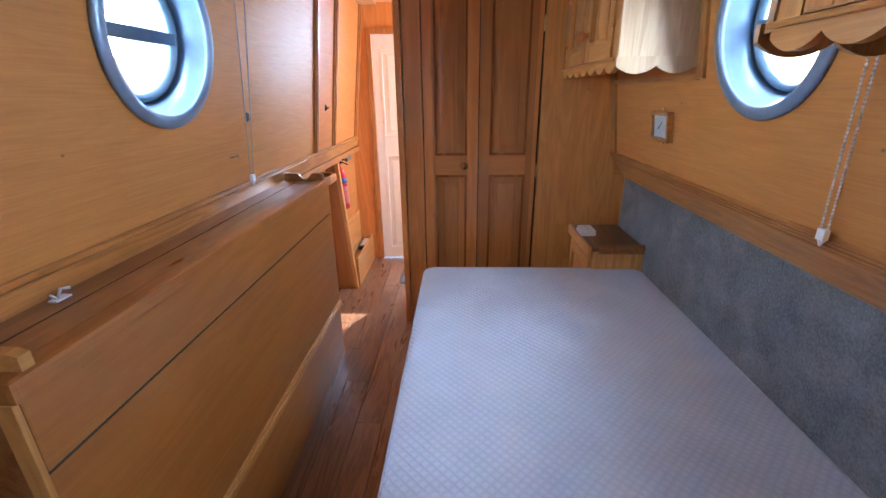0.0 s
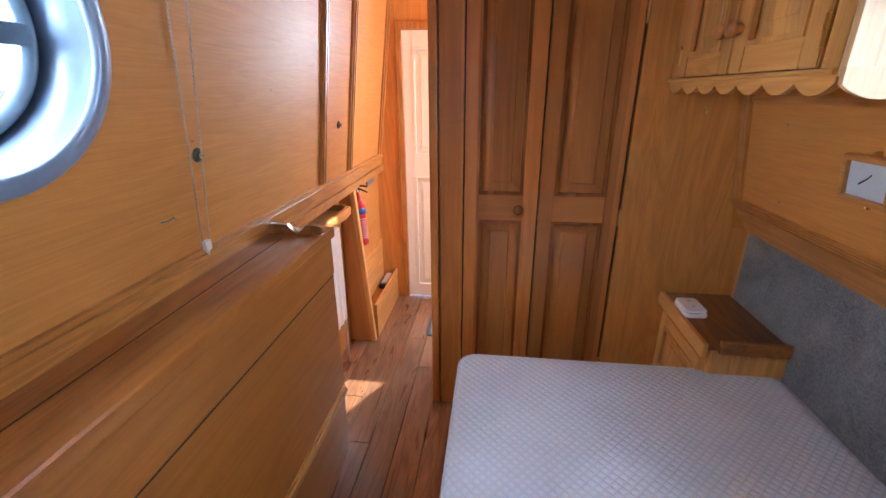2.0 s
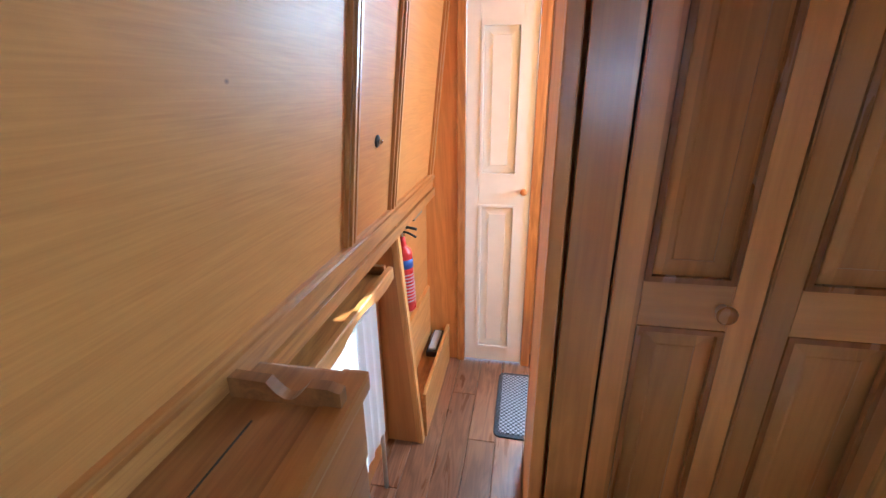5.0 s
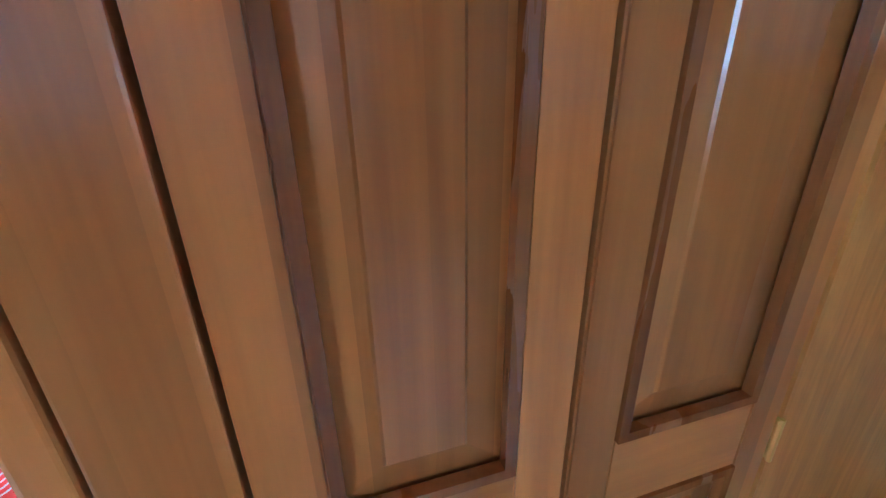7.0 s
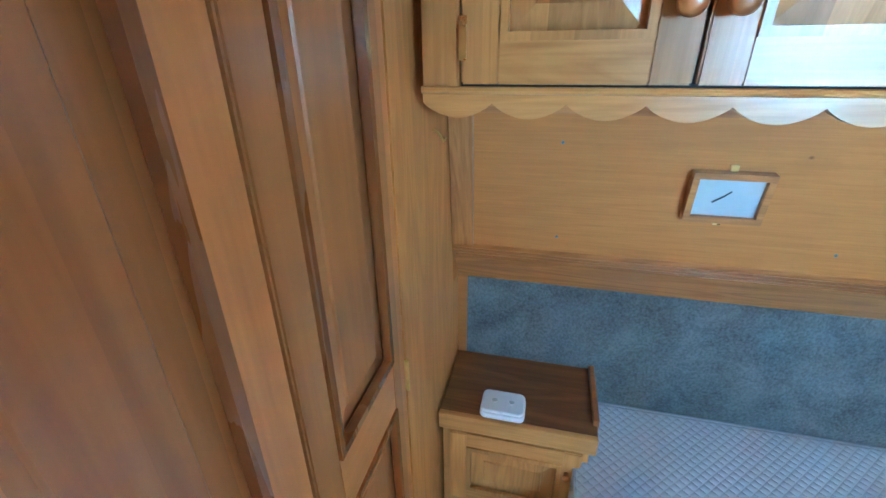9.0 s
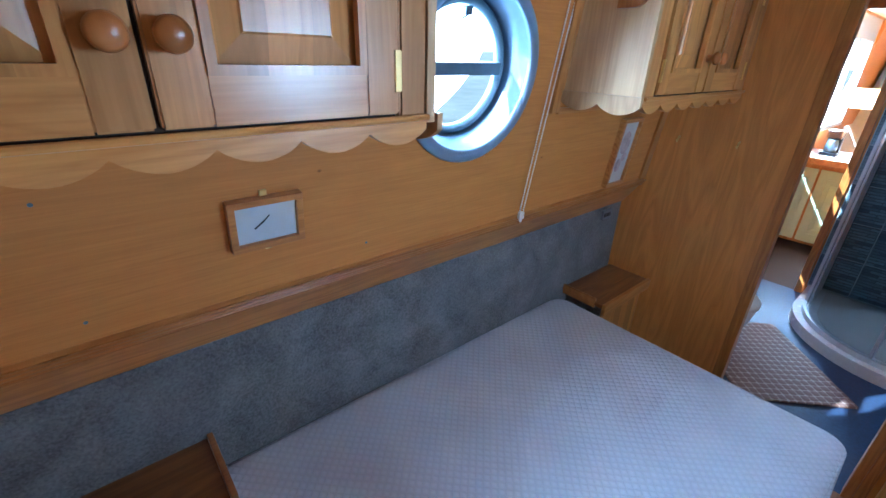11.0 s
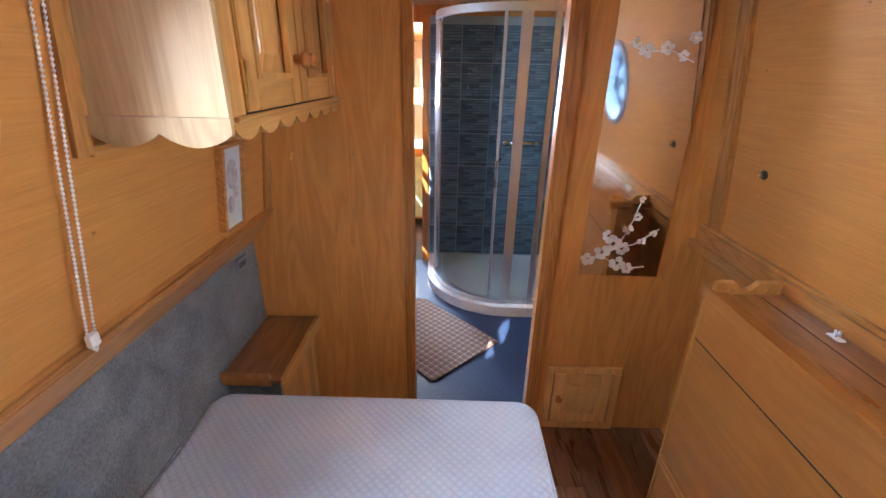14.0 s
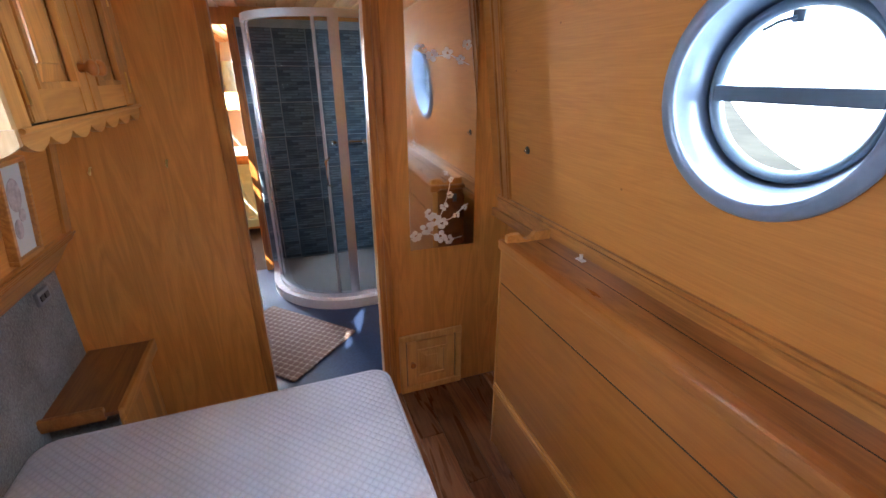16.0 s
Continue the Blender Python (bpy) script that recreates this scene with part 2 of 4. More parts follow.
M_BEAD = wood("wardrobe_bead", (0.20, 0.06, 0.014), (0.31, 0.11, 0.026), "z", 0.24, 5.0, 0.6, 0.05, 90.0)
M_CAB = wood("cupboard_oak", (0.43, 0.18, 0.04), (0.61, 0.29, 0.078), "z", 0.32, 9.0, 0.3, stave="y")
M_CABY = wood("cupboard_oak_across", (0.43, 0.18, 0.04), (0.61, 0.29, 0.078), "y", 0.32, 9.0, 0.3)
# cupboard oak made paler: the porthole's light is put into the colour
M_LIT_END = wood("lit_oak_end", (0.42, 0.25, 0.11), (0.58, 0.38, 0.19), "z", 0.5, 8.0, 0.05)
M_SHELF = wood("shelf_oak", (0.24, 0.085, 0.02), (0.40, 0.16, 0.04), "y", 0.28, 8.0)
M_HATCH = wood("hatch_oak", (0.66, 0.33, 0.10), (0.80, 0.46, 0.16), "z", 0.32, 9.0, 0.3)
# near-black that paints the shade into gaps, joints and behind doors
M_DARK = plain("painted_gap_shade", (0.03, 0.02, 0.015), 0.7)
M_PLANK = wood("floor_plank", (0.14, 0.06, 0.029), (0.29, 0.137, 0.067), "y", 0.27, 14.0, 0.3, 0.2, vary=0.3)
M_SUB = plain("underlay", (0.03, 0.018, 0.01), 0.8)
M_CEIL = wood("ceiling_boards", (0.55, 0.30, 0.11), (0.72, 0.45, 0.2), "y", 0.4, 9.0)
M_ALU = plain("satin_aluminium", (0.62, 0.64, 0.68), 0.32, 0.85, 0.05, 60)
# grey ring paint with the sky's blue reflection mixed into its colour
M_RING = plain("grey_ring_sky_tint", (0.22, 0.29, 0.40), 0.3, 0.3, 0.05, 40)
M_BAR = plain("window_frame_grey", (0.12, 0.17, 0.22), 0.35, 0.5, 0.08)
M_CHROME = plain("chrome", (0.8, 0.8, 0.82), 0.12, 1.0, 0.03)
M_BRASS = plain("brass", (0.75, 0.55, 0.22), 0.28, 1.0, 0.08)
M_BLACK = plain("black_plastic", (0.02, 0.02, 0.022), 0.35)
M_WHITE = plain("white_paint", (0.78, 0.75, 0.70), 0.42, 0, 0.03, 14)
M_PLASTIC = plain("white_plastic", (0.78, 0.78, 0.82), 0.35, 0, 0.02)
M_RAD = plain("radiator_enamel", (0.82, 0.82, 0.80), 0.3, 0, 0.02)
M_RED = plain("red_enamel", (0.60, 0.03, 0.025), 0.28, 0, 0.06)
M_BLUE = plain("blue_label", (0.03, 0.08, 0.30), 0.4)
M_QUILT = quilt_cloth()
M_CARPET = pile("grey_carpet", (0.045, 0.046, 0.048), (0.21, 0.21, 0.21), 150.0, 1.0)
M_LINO = plain("blue_bathroom_floor", (0.035, 0.06, 0.13), 0.4, 0, 0.25, 60)
M_RUG = lattice("woven_black_rug", (0.02, 0.02, 0.024), (0.30, 0.30, 0.32), 2 * math.pi / 0.034, radians(45), 0.35)
M_RUGE = pile("rug_border", (0.01, 0.01, 0.012), (0.04, 0.04, 0.045))
M_BMAT = lattice("bath_mat_weave", (0.62, 0.55, 0.5), (0.25, 0.17, 0.15), 2 * math.pi / 0.085, radians(4), 0.12)
M_TILE = slate_mosaic()
M_GROUT = plain("pale_grout", (0.42, 0.48, 0.52), 0.7)
M_TRAY = plain("shower_tray_white", (0.75, 0.76, 0.78), 0.25, 0, 0.02)
M_GLASS = glass("clear_glass")
M_SGLASS = glass("shower_glass", (0.72, 0.8, 0.85))
M_MIRROR = plain("mirror_silver", (0.93, 0.93, 0.93), 0.015, 1.0, 0.0, 30, 0.0)
M_ETCH = plain("etched_blossom", (0.72, 0.66, 0.60), 0.7, 0, 0.04, 60)
M_PAPER = plain("card_paper", (0.52, 0.54, 0.56), 0.6, 0, 0.04, 25)
M_INK = plain("faded_print", (0.42, 0.36, 0.38), 0.6, 0, 0.35, 40)
M_GREEN = plain("pale_green_paint", (0.42, 0.56, 0.47), 0.45, 0, 0.04)
M_WORKTOP = plain("grey_worktop", (0.5, 0.47, 0.45), 0.3, 0, 0.12, 90)
M_CORD = plain("blind_cord", (0.42, 0.34, 0.25), 0.5)
M_TOP = wood("bedside_top", (0.15, 0.05, 0.013), (0.27, 0.105, 0.028), "y", 0.3, 8.0)
M_CERAMIC = plain("white_ceramic", (0.80, 0.80, 0.84), 0.12, 0, 0.01)
M_GREY = plain("boat_steel_paint", (0.16, 0.17, 0.2), 0.5)

# ---------------------------------------------------------------- mesh helpers


def part(name, bm, material, parent=None, label="", smooth=False):
    """Link a bmesh as one mesh object."""
    bmesh.ops.recalc_face_normals(bm, faces=bm.faces)
    me = bpy.data.meshes.new(name)
    bm.to_mesh(me)
    bm.free()
    me.materials.append(material)
    if smooth:
        for p in me.polygons:
            p.use_smooth = True
    ob = new(name, me)
    if parent:
        ob.parent = parent
        ob.matrix_parent_inverse = parent.matrix_world.inverted()
    if label:
        ob["label"] = label
    return ob


def thing(name, at, label, category, group="", kind=""):
    ob = new(name)
    ob.empty_display_size = 0.05
    ob.location = at
    bpy.context.view_layer.update()
    return tagged(ob, label, category, group, kind)


def add_box(bm, x0, x1, y0, y1, z0, z1, bev=0.0):
    vs = [bm.verts.new((x, y, z)) for x in (x0, x1) for y in (y0, y1) for z in (z0, z1)]
    fs = [bm.faces.new([vs[i] for i in q]) for q in ((0, 1, 3, 2), (4, 6, 7, 5), (0, 4, 5, 1), (2, 3, 7, 6), (0, 2, 6, 4), (1, 5, 7, 3))]
    if bev > 0:
        es = list({e for f in fs for e in f.edges})
        bmesh.ops.bevel(bm, geom=es, offset=bev, segments=2, profile=0.7, affect="EDGES")
    return bm


def box(x0, x1, y0, y1, z0, z1, bev=0.0):
    return add_box(bmesh.new(), x0, x1, y0, y1, z0, z1, bev)


def add_prism(bm, pts, to3, w0, w1):
    """Extrude a polygon of (u, v) points between two depths; to3 maps (u, v, w) to the world."""
    a = [bm.verts.new(to3(u, v, w0)) for u, v in pts]
    b = [bm.verts.new(to3(u, v, w1)) for u, v in pts]
    bm.faces.new(a)
    bm.faces.new(b[::-1])
    for i in range(len(pts)):
        j = (i + 1) % len(pts)
        bm.faces.new((a[i], b[i], b[j], a[j]))
    return bm


def prism(pts, to3, w0, w1):
    return add_prism(bmesh.new(), pts, to3, w0, w1)


def add_lathe(bm, prof, m, seg=24):
    """Turn a profile of (radius, height) about the local z axis, placed by m."""
    rings = []
    for r, h in prof:
        if r < 1e-5:
            rings.append([bm.verts.new(m @ Vector((0, 0, h)))])
        else:
            rings.append([bm.verts.new(m @ Vector((r * math.cos(t), r * math.sin(t), h))) for t in (2 * math.pi * i / seg for i in range(seg))])
    for a, b in zip(rings, rings[1:]):
        for i in range(seg):
            j = (i + 1) % seg
            q = [a[i % len(a)], a[j % len(a)], b[j % len(b)], b[i % len(b)]]
            q = list(dict.fromkeys(q))
            if len(q) > 2:
                bm.faces.new(q)
    return bm


def lathe(prof, m, seg=24):
    return add_lathe(bmesh.new(), prof, m, seg)


def add_tube(bm, pts, r, seg=8):
    """A round rod along points."""
    prev = None
    for i, p in enumerate(pts):
        p = Vector(p)
        d = (Vector(pts[min(i + 1, len(pts) - 1)]) - Vector(pts[max(i - 1, 0)])).normalized()
        q = d.to_track_quat("Z", "Y")
        ring = [bm.verts.new(p + q @ Vector((r * math.cos(t), r * math.sin(t), 0))) for t in (2 * math.pi * k / seg for k in range(seg))]
        if prev:
            for k in range(seg):
                bm.faces.new((prev[k], prev[(k + 1) % seg], ring[(k + 1) % seg], ring[k]))
        else:
            bm.faces.new(ring[::-1])
        prev = ring
    bm.faces.new(prev)
    return bm


def tube(pts, r, seg=8):
    return add_tube(bmesh.new(), pts, r, seg)


FACE_AFT = lambda y: (lambda u, v, w: (u, y + w, v))        # board facing +y, u along x
FACE_FWD = lambda y: (lambda u, v, w: (u, y - w, v))        # board facing -y
FACE_PORT = lambda x: (lambda u, v, w: (x - w, u, v))       # board facing -x, u along y


def facing(to3):
    """The pose that turns a lathe's axis along the board's outward side, at (u, v)."""
    def at(u, v, w=0.0):
        o = Vector(to3(u, v, w))
        d = (Vector(to3(u, v, w + 1)) - o).normalized()
        return Matrix.Translation(o) @ d.to_track_quat("Z", "Y").to_matrix().to_4x4()
    return at


def knob(to3, u, v, w, parent, r=0.017, material=None, label="turned wooden knob"):
    prof = [(0, 0), (r * 0.62, 0), (r * 0.55, r * 0.5), (r * 0.6, r * 0.8), (r, r * 1.2), (r * 1.03, r * 1.5), (r * 0.8, r * 1.85), (r * 0.4, r * 2.0), (0, r * 2.03)]
    return part("knob", lathe(prof, facing(to3)(u, v, w), 20), material or M_PINE, parent, label, True)


def panel_door(name, to3, u0, u1, v0, v1, panels, parent, material, across, th=0.02, stile=0.06, label=""):
    """A framed door with raised-and-fielded panels; panels: (v0, v1) of each opening."""
    door = part(name, prism([(u0 + 0.004, v0 + 0.004), (u1 - 0.004, v0 + 0.004), (u1 - 0.004, v1 - 0.004), (u0 + 0.004, v1 - 0.004)], to3, 0, 0.0032), material, parent, label)
    for a, c in ((u0, u0 + stile), (u1 - stile, u1)):
        bm = prism([(a, v0), (c, v0), (c, v1), (a, v1)], to3, 0.0002, th)
        bmesh.ops.bevel(bm, geom=list(bm.edges), offset=0.003, segments=2, affect="EDGES")
        part("stile", bm, material, door)
    edges = [v0] + [c for p in panels for c in p] + [v1]
    for a, b in zip(edges[::2], edges[1::2]):
        part("rail", prism([(u0 + stile, a), (u1 - stile, a), (u1 - stile, b), (u0 + stile, b)], to3, 0.0006, th - 0.001), across, door)
    for a, b in panels:
        p0, p1 = u0 + stile, u1 - stile
        bm = bmesh.new()
        loops = []
        for d, w in ((0, 0.0035), (0.008, 0.0045), (0.05, 0.0125), (0.053, 0.0155)):
            d = min(d, (p1 - p0) * 0.42)
            loops.append([bm.verts.new(to3(u, v, w)) for u, v in ((p0 + d, a + d), (p1 - d, a + d), (p1 - d, b - d), (p0 + d, b - d))])
        for q, r in zip(loops, loops[1:]):
            for i in range(4):
                j = (i + 1) % 4
                bm.faces.new((q[i], q[j], r[j], r[i]))
        bm.faces.new(loops[-1])
        part("panel", bm, material, door)
        bm = bmesh.new()
        s = 0.013
        for q in (((p0, a), (p1, a), (p1 - s, a + s), (p0 + s, a + s)), ((p0, b), (p1, b), (p1 - s, b - s), (p0 + s, b - s)),
                  ((p0, a), (p0, b), (p0 + s, b - s), (p0 + s, a + s)), ((p1, a), (p1, b), (p1 - s, b - s), (p1 - s, a + s))):
            add_prism(bm, q, to3, 0.012, th + 0.004)
        part("bead", bm, M_BEAD if material == M_PINE else material, door)
    return door


def scallop(u0, u1, top, low, pitch, dip):
    """Outline of a board whose lower edge hangs in rounded lobes."""
    n = max(1, round((u1 - u0) / pitch))
    pts = [(u0, top)]
    for i in range(n * 12 + 1):
        f = i / 12
        pts.append((u0 + (u1 - u0) * f / n, low + dip * (1 - abs(math.sin(math.pi * f)) ** 0.8)))
    pts.append((u1, top))
    return pts


# ---------------------------------------------------------------- hull and cabin shell
LEAN = 0.12


def xl(z):
    return 0.045 + LEAN * (z - 1.12)


def xr(z):
    return 1.818 - LEAN * (z - 1.12)


ZC = 2.10


def holed_wall(name, side, y0, y1, z0, z1, cy, cz, r, th):
    """Leaning cabin side with a round hole through it."""
    x_of = xl if side < 0 else xr
    angs = sorted({*(2 * math.pi * i / 72 for i in range(72)), *(math.atan2(zz - cz, yy - cy) % (2 * math.pi) for yy in (y0, y1) for zz in (z0, z1))})
    bm = bmesh.new()
    grid = []
    for t in angs:
        c, s = math.cos(t), math.sin(t)
        k = min([((y1 if c > 0 else y0) - cy) / c if abs(c) > 1e-9 else 1e9, ((z1 if s > 0 else z0) - cz) / s if abs(s) > 1e-9 else 1e9])
        row = []
        for d in (0, side * th):
            for q in (r, k):
                y, z = cy + q * c, cz + q * s
                row.append(bm.verts.new((x_of(z) + d, y, z)))
        grid.append(row)
    for i in range(len(grid)):
        a, b = grid[i], grid[(i + 1) % len(grid)]
        for p, q in ((0, 1), (1, 3), (3, 2), (2, 0)):
            bm.faces.new((a[p], a[q], b[q], b[p]))
    return tagged(part(name, bm, M_WALL), "honey oak veneered cabin side with a porthole", "wall", kind="structure")


def side_wall(name, side, y0, y1, z0, z1, material=None):
    x_of = xl if side < 0 else xr
    bm = prism([(x_of(z0), z0), (x_of(z1), z1), (x_of(z1) + side * 0.05, z1), (x_of(z0) + side * 0.05, z0)], lambda u, v, w: (u, w, v), y0, y1)
    return tagged(part(name, bm, material or M_WALL), "honey oak veneered cabin side lining", "wall", kind="structure")


def hull_wall(name, x0, x1, y0, y1, z1, material, label):
    return tagged(part(name, box(x0, x1, y0, y1, -0.02, z1), material), label, "wall", kind="structure")


PL, PR = (1.262, 1.620), (1.268, 1.627)
holed_wall("wall_port_1", -1, -0.01, 2.6, 1.0, ZC, *PL, 0.216, 0.05)
side_wall("wall_port_2", -1, 2.6, 3.79, 1.0, ZC)
side_wall("wall_port_3", -1, -5.6, -0.012, 1.0, ZC)
holed_wall("wall_starboard_1", 1, -0.01, 2.51, 1.12, ZC, *PR, 0.216, 0.05)
side_wall("wall_starboard_2", 1, 2.5, 3.16, 1.0, ZC)
# the unseen opening over this piece is added for the side fill lamp
side_wall("wall_starboard_5", 1, 3.16, 3.64, 1.0, 1.2)
side_wall("wall_starboard_6", 1, 3.16, 3.64, 1.8, ZC)
side_wall("wall_starboard_7", 1, 3.64, 3.79, 1.0, ZC)
holed_wall("wall_starboard_3", 1, -2.06, -0.012, 1.0, ZC, -1.05, 1.62, 0.216, 0.05)
side_wall("wall_starboard_8", 1, -2.8, -2.05, 1.0, ZC)
side_wall("wall_starboard_4", 1, -5.6, -4.2, 1.0, ZC)
hull_wall("wall_port_low", -0.09, -0.04, -5.6, 3.79, 1.0, M_WALL, "oak veneered hull lining below the gunwale")
hull_wall("wall_starboard_low", 1.9, 1.95, -5.6, 3.79, 1.0, M_WALL, "hull lining below the gunwale")
tagged(part("wall_starboard_sill", box(1.75, 1.95, -4.2, -2.8, 1.0, 1.1), M_WALL), "oak lining under the galley window", "wall", kind="structure")
# gunwale boards
bm = prism([(-0.09, 1.0), (0.06, 1.0), (0.06, 1.04), (-0.09, 1.04)], lambda u, v, w: (u, w, v), -0.0, 3.79)
tagged(part("gunwale_port", bm, M_TRIM), "varnished oak gunwale board", "trim", kind="structure")
bm = prism([(1.905, 0.99), (1.895, 0.985), (1.808, 1.115), (1.806, 1.128), (1.815, 1.135), (1.95, 1.135), (1.95, 0.99)], lambda u, v, w: (u, w, v), 0.003, 2.498)
tagged(part("gunwale_starboard", bm, M_TRIM), "sloping varnished oak gunwale board", "trim", kind="structure")
bm = bmesh.new()
for z in (1.100, 1.112, 1.124):
    x = 1.895 - (z - 0.985) * 0.087 / 0.13 - 0.003
    add_tube(bm, [(x, 0.0, z), (x, 2.49, z)], 0.0042, 6)
tagged(part("reeded_trim", bm, M_SHELF), "reeded oak moulding along the gunwale", "trim", kind="structure")
# ceiling
bm = bmesh.new()
for i in range(14):
    x0 = 0.02 + i * 0.132
    add_box(bm, x0, x0 + 0.126, -5.6, 3.83, ZC + 0.05 - 0.06 * ((x0 - 0.85) / 0.9) ** 2, ZC + 0.08)
add_box(bm, -0.1, 1.96, -5.6, 3.83, ZC + 0.075, ZC + 0.1)
tagged(part("ceiling", bm, M_CEIL), "tongue and groove pine boarded ceiling", "ceiling", kind="structure")

# floors
floor = tagged(part("floor", box(-0.06, 1.93, 0.0, 4.6, -0.06, -0.012), M_SUB), "dark brown laminate plank floor", "floor", kind="structure")
tagged(part("bathroom_floor", box(-0.06, 1.93, -2.05, 0.0, -0.06, -0.001), M_LINO), "dark blue bathroom floor", "floor", kind="structure")
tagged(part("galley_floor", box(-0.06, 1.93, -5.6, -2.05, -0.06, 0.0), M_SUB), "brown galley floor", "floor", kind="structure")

# forward bulkhead with the bathroom doorway
DX0, DX1 = 0.655, 1.222
bm = box(-0.06, DX0, -0.025, 0.0, 0, ZC + 0.08)
tagged(part("bulkhead_forward_1", bm, M_WALLZ), "oak veneered bulkhead beside the doorway", "wall", kind="structure")
bm = box(DX1, 1.93, -0.025, 0.0, 0, ZC + 0.08)
tagged(part("bulkhead_forward_2", bm, M_WALLZ), "oak veneered bulkhead with cathedral grain", "wall", kind="structure")
tagged(part("bulkhead_forward_3", box(DX0, DX1, -0.025, 0.0, 2.075, ZC + 0.08), M_WALLZ), "oak veneered panel over the doorway", "wall", kind="structure")
bm = bmesh.new()
add_box(bm, DX0 - 0.055, DX0 + 0.012, -0.05, 0.014, 0, ZC + 0.03, 0.004)
add_box(bm, DX0 - 0.048, DX0 - 0.02, 0.012, 0.022, 0, ZC + 0.03, 0.003)
tagged(part("door_trim_1", bm, M_TRIMZ), "moulded oak door lining", "trim", kind="structure")
tagged(part("door_trim_2", box(DX1 - 0.012, DX1 + 0.03, -0.05, 0.006, 0, ZC + 0.03, 0.004), M_TRIMZ), "oak edge strip of the doorway", "trim", kind="structure")

# aft bulkhead with the white door and stern entry
bm = bmesh.new()
add_box(bm, -0.06, 0.185, 3.72, 3.83, 0, ZC + 0.08)
add_box(bm, 0.185, 0.60, 3.725, 3.83, 1.945, ZC + 0.08)
add_box(bm, 1.30, 1.93, 3.72, 3.83, 0, ZC + 0.08)
tagged(part("bulkhead_aft", bm, M_WALLZ), "orange oak bulkhead round the white door", "wall", kind="structure")
bm = bmesh.new()
add_box(bm, 0.180, 0.222, 3.702, 3.76, 0, 1.95, 0.004)
add_box(bm, 0.552, 0.60, 3.702, 3.76, 0, 1.95, 0.004)
add_box(bm, 0.222, 0.552, 3.702, 3.76, 1.905, 1.95, 0.004)
add_box(bm, 0.612, 0.66, 3.70, 3.86, 0, ZC + 0.05, 0.004)
tagged(part("door_trim_3", bm, M_TRIMZ), "orange oak architrave", "trim", kind="structure")
tagged(part("stern_wall", box(0.66, 1.30, 4.0, 4.04, 0, 1.10), M_TRIMZ), "lower stern doors of varnished oak", "wall", kind="structure")
# unseen beam, placed to keep high sun off the wall over the radiator
tagged(part("stern_lintel", box(0.66, 1.30, 3.79, 3.85, 2.0, ZC + 0.08), M_TRIMX), "unseen beam over the stern entry, added to cut the sun", "wall", kind="structure")
tagged(part("stern_side_1", box(0.55, 0.655, 3.83, 4.5, 0, ZC + 0.08), M_WALLZ), "oak lining of the stern entry", "wall", kind="structure")
tagged(part("stern_side_2", box(1.30, 1.34, 3.83, 4.5, 0, ZC + 0.08), M_WALLZ), "oak lining of the stern entry", "wall", kind="structure")

# bathroom aft of the galley, galley shell
bm = bmesh.new()
add_box(bm, -0.06, 1.27, -2.10, -2.05, 0, ZC + 0.08)
add_box(bm, 1.27, 1.93, -2.10, -2.05, 2.02, ZC + 0.08)
tagged(part("bulkhead_galley", bm, M_WALLZ), "oak bulkhead between bathroom and galley", "wall", kind="structure")
tagged(part("door_trim_4", box(1.262, 1.31, -2.13, -2.02, 0, 2.02, 0.004), M_TRIMZ), "oak lining of the galley doorway", "trim", kind="structure")
# white colour stands in for a bright window at the galley's end
tagged(part("wall_bow", box(-0.1, 1.95, -5.65, -5.6, 0, ZC + 0.08), M_WHITE), "far galley bulkhead, whitened to stand in for a bright window", "wall", kind="structure")

# panel mouldings on the cabin sides
bm = bmesh.new()


def side_strip(bm, side, y0, y1, z0, z1, th):
    x_of = xl if side < 0 else xr
    s = -side
    pts = [(x_of(z0), z0), (x_of(z1), z1), (x_of(z1) + s * th, z1), (x_of(z0) + s * th, z0)]
    add_prism(bm, pts, lambda u, v, w: (u, w, v), y0, y1)


for y0, y1 in ((2.575, 2.635), (2.965, 3.03), (3.62, 3.68), (0.09, 0.175)):
    side_strip(bm, -1, y0, y1, 1.125, ZC, 0.012)
    side_strip(bm, -1, y0 + 0.012, y0 + 0.024, 1.125, ZC, 0.02)
    side_strip(bm, -1, y1 - 0.02, y1 - 0.008, 1.125, ZC, 0.018)
tagged(part("panel_moulding_upright", bm, M_TRIMZ), "dark oak mouldings between the wall panels", "trim", kind="structure")
bm = bmesh.new()
side_strip(bm, -1, 0.06, 3.70, 1.045, 1.095, 0.016)
side_strip(bm, -1, 0.06, 3.70, 1.096, 1.110, 0.022)
side_strip(bm, -1, 0.06, 3.70, 1.111, 1.125, 0.014)
tagged(part("panel_moulding_port", bm, M_TRIM), "oak moulding along the foot of the wall panels", "trim", kind="structure")
bm = bmesh.new()
for y0, y1 in ((0.86, 0.90), (1.57, 1.61)):
    side_strip(bm, 1, y0, y1, 1.5, ZC, 0.012)
side_strip(bm, 1, 0.001, 0.05, 1.135, ZC, 0.012)
side_strip(bm, 1, 2.44, 2.499, 1.135, ZC, 0.012)
tagged(part("panel_moulding_upright_2", bm, M_TRIMZ), "oak upright edge mouldings on the cabin side", "trim", kind="structure")
bm = bmesh.new()
side_strip(bm, 1, 0.05, 0.86, 1.495, 1.515, 0.010)
side_strip(bm, 1, 1.61, 2.44, 1.495, 1.515, 0.010)
tagged(part("panel_moulding_starboard", bm, M_TRIM), "oak edge mouldings on the cabin side", "trim", kind="structure")

# ---------------------------------------------------------------- portholes


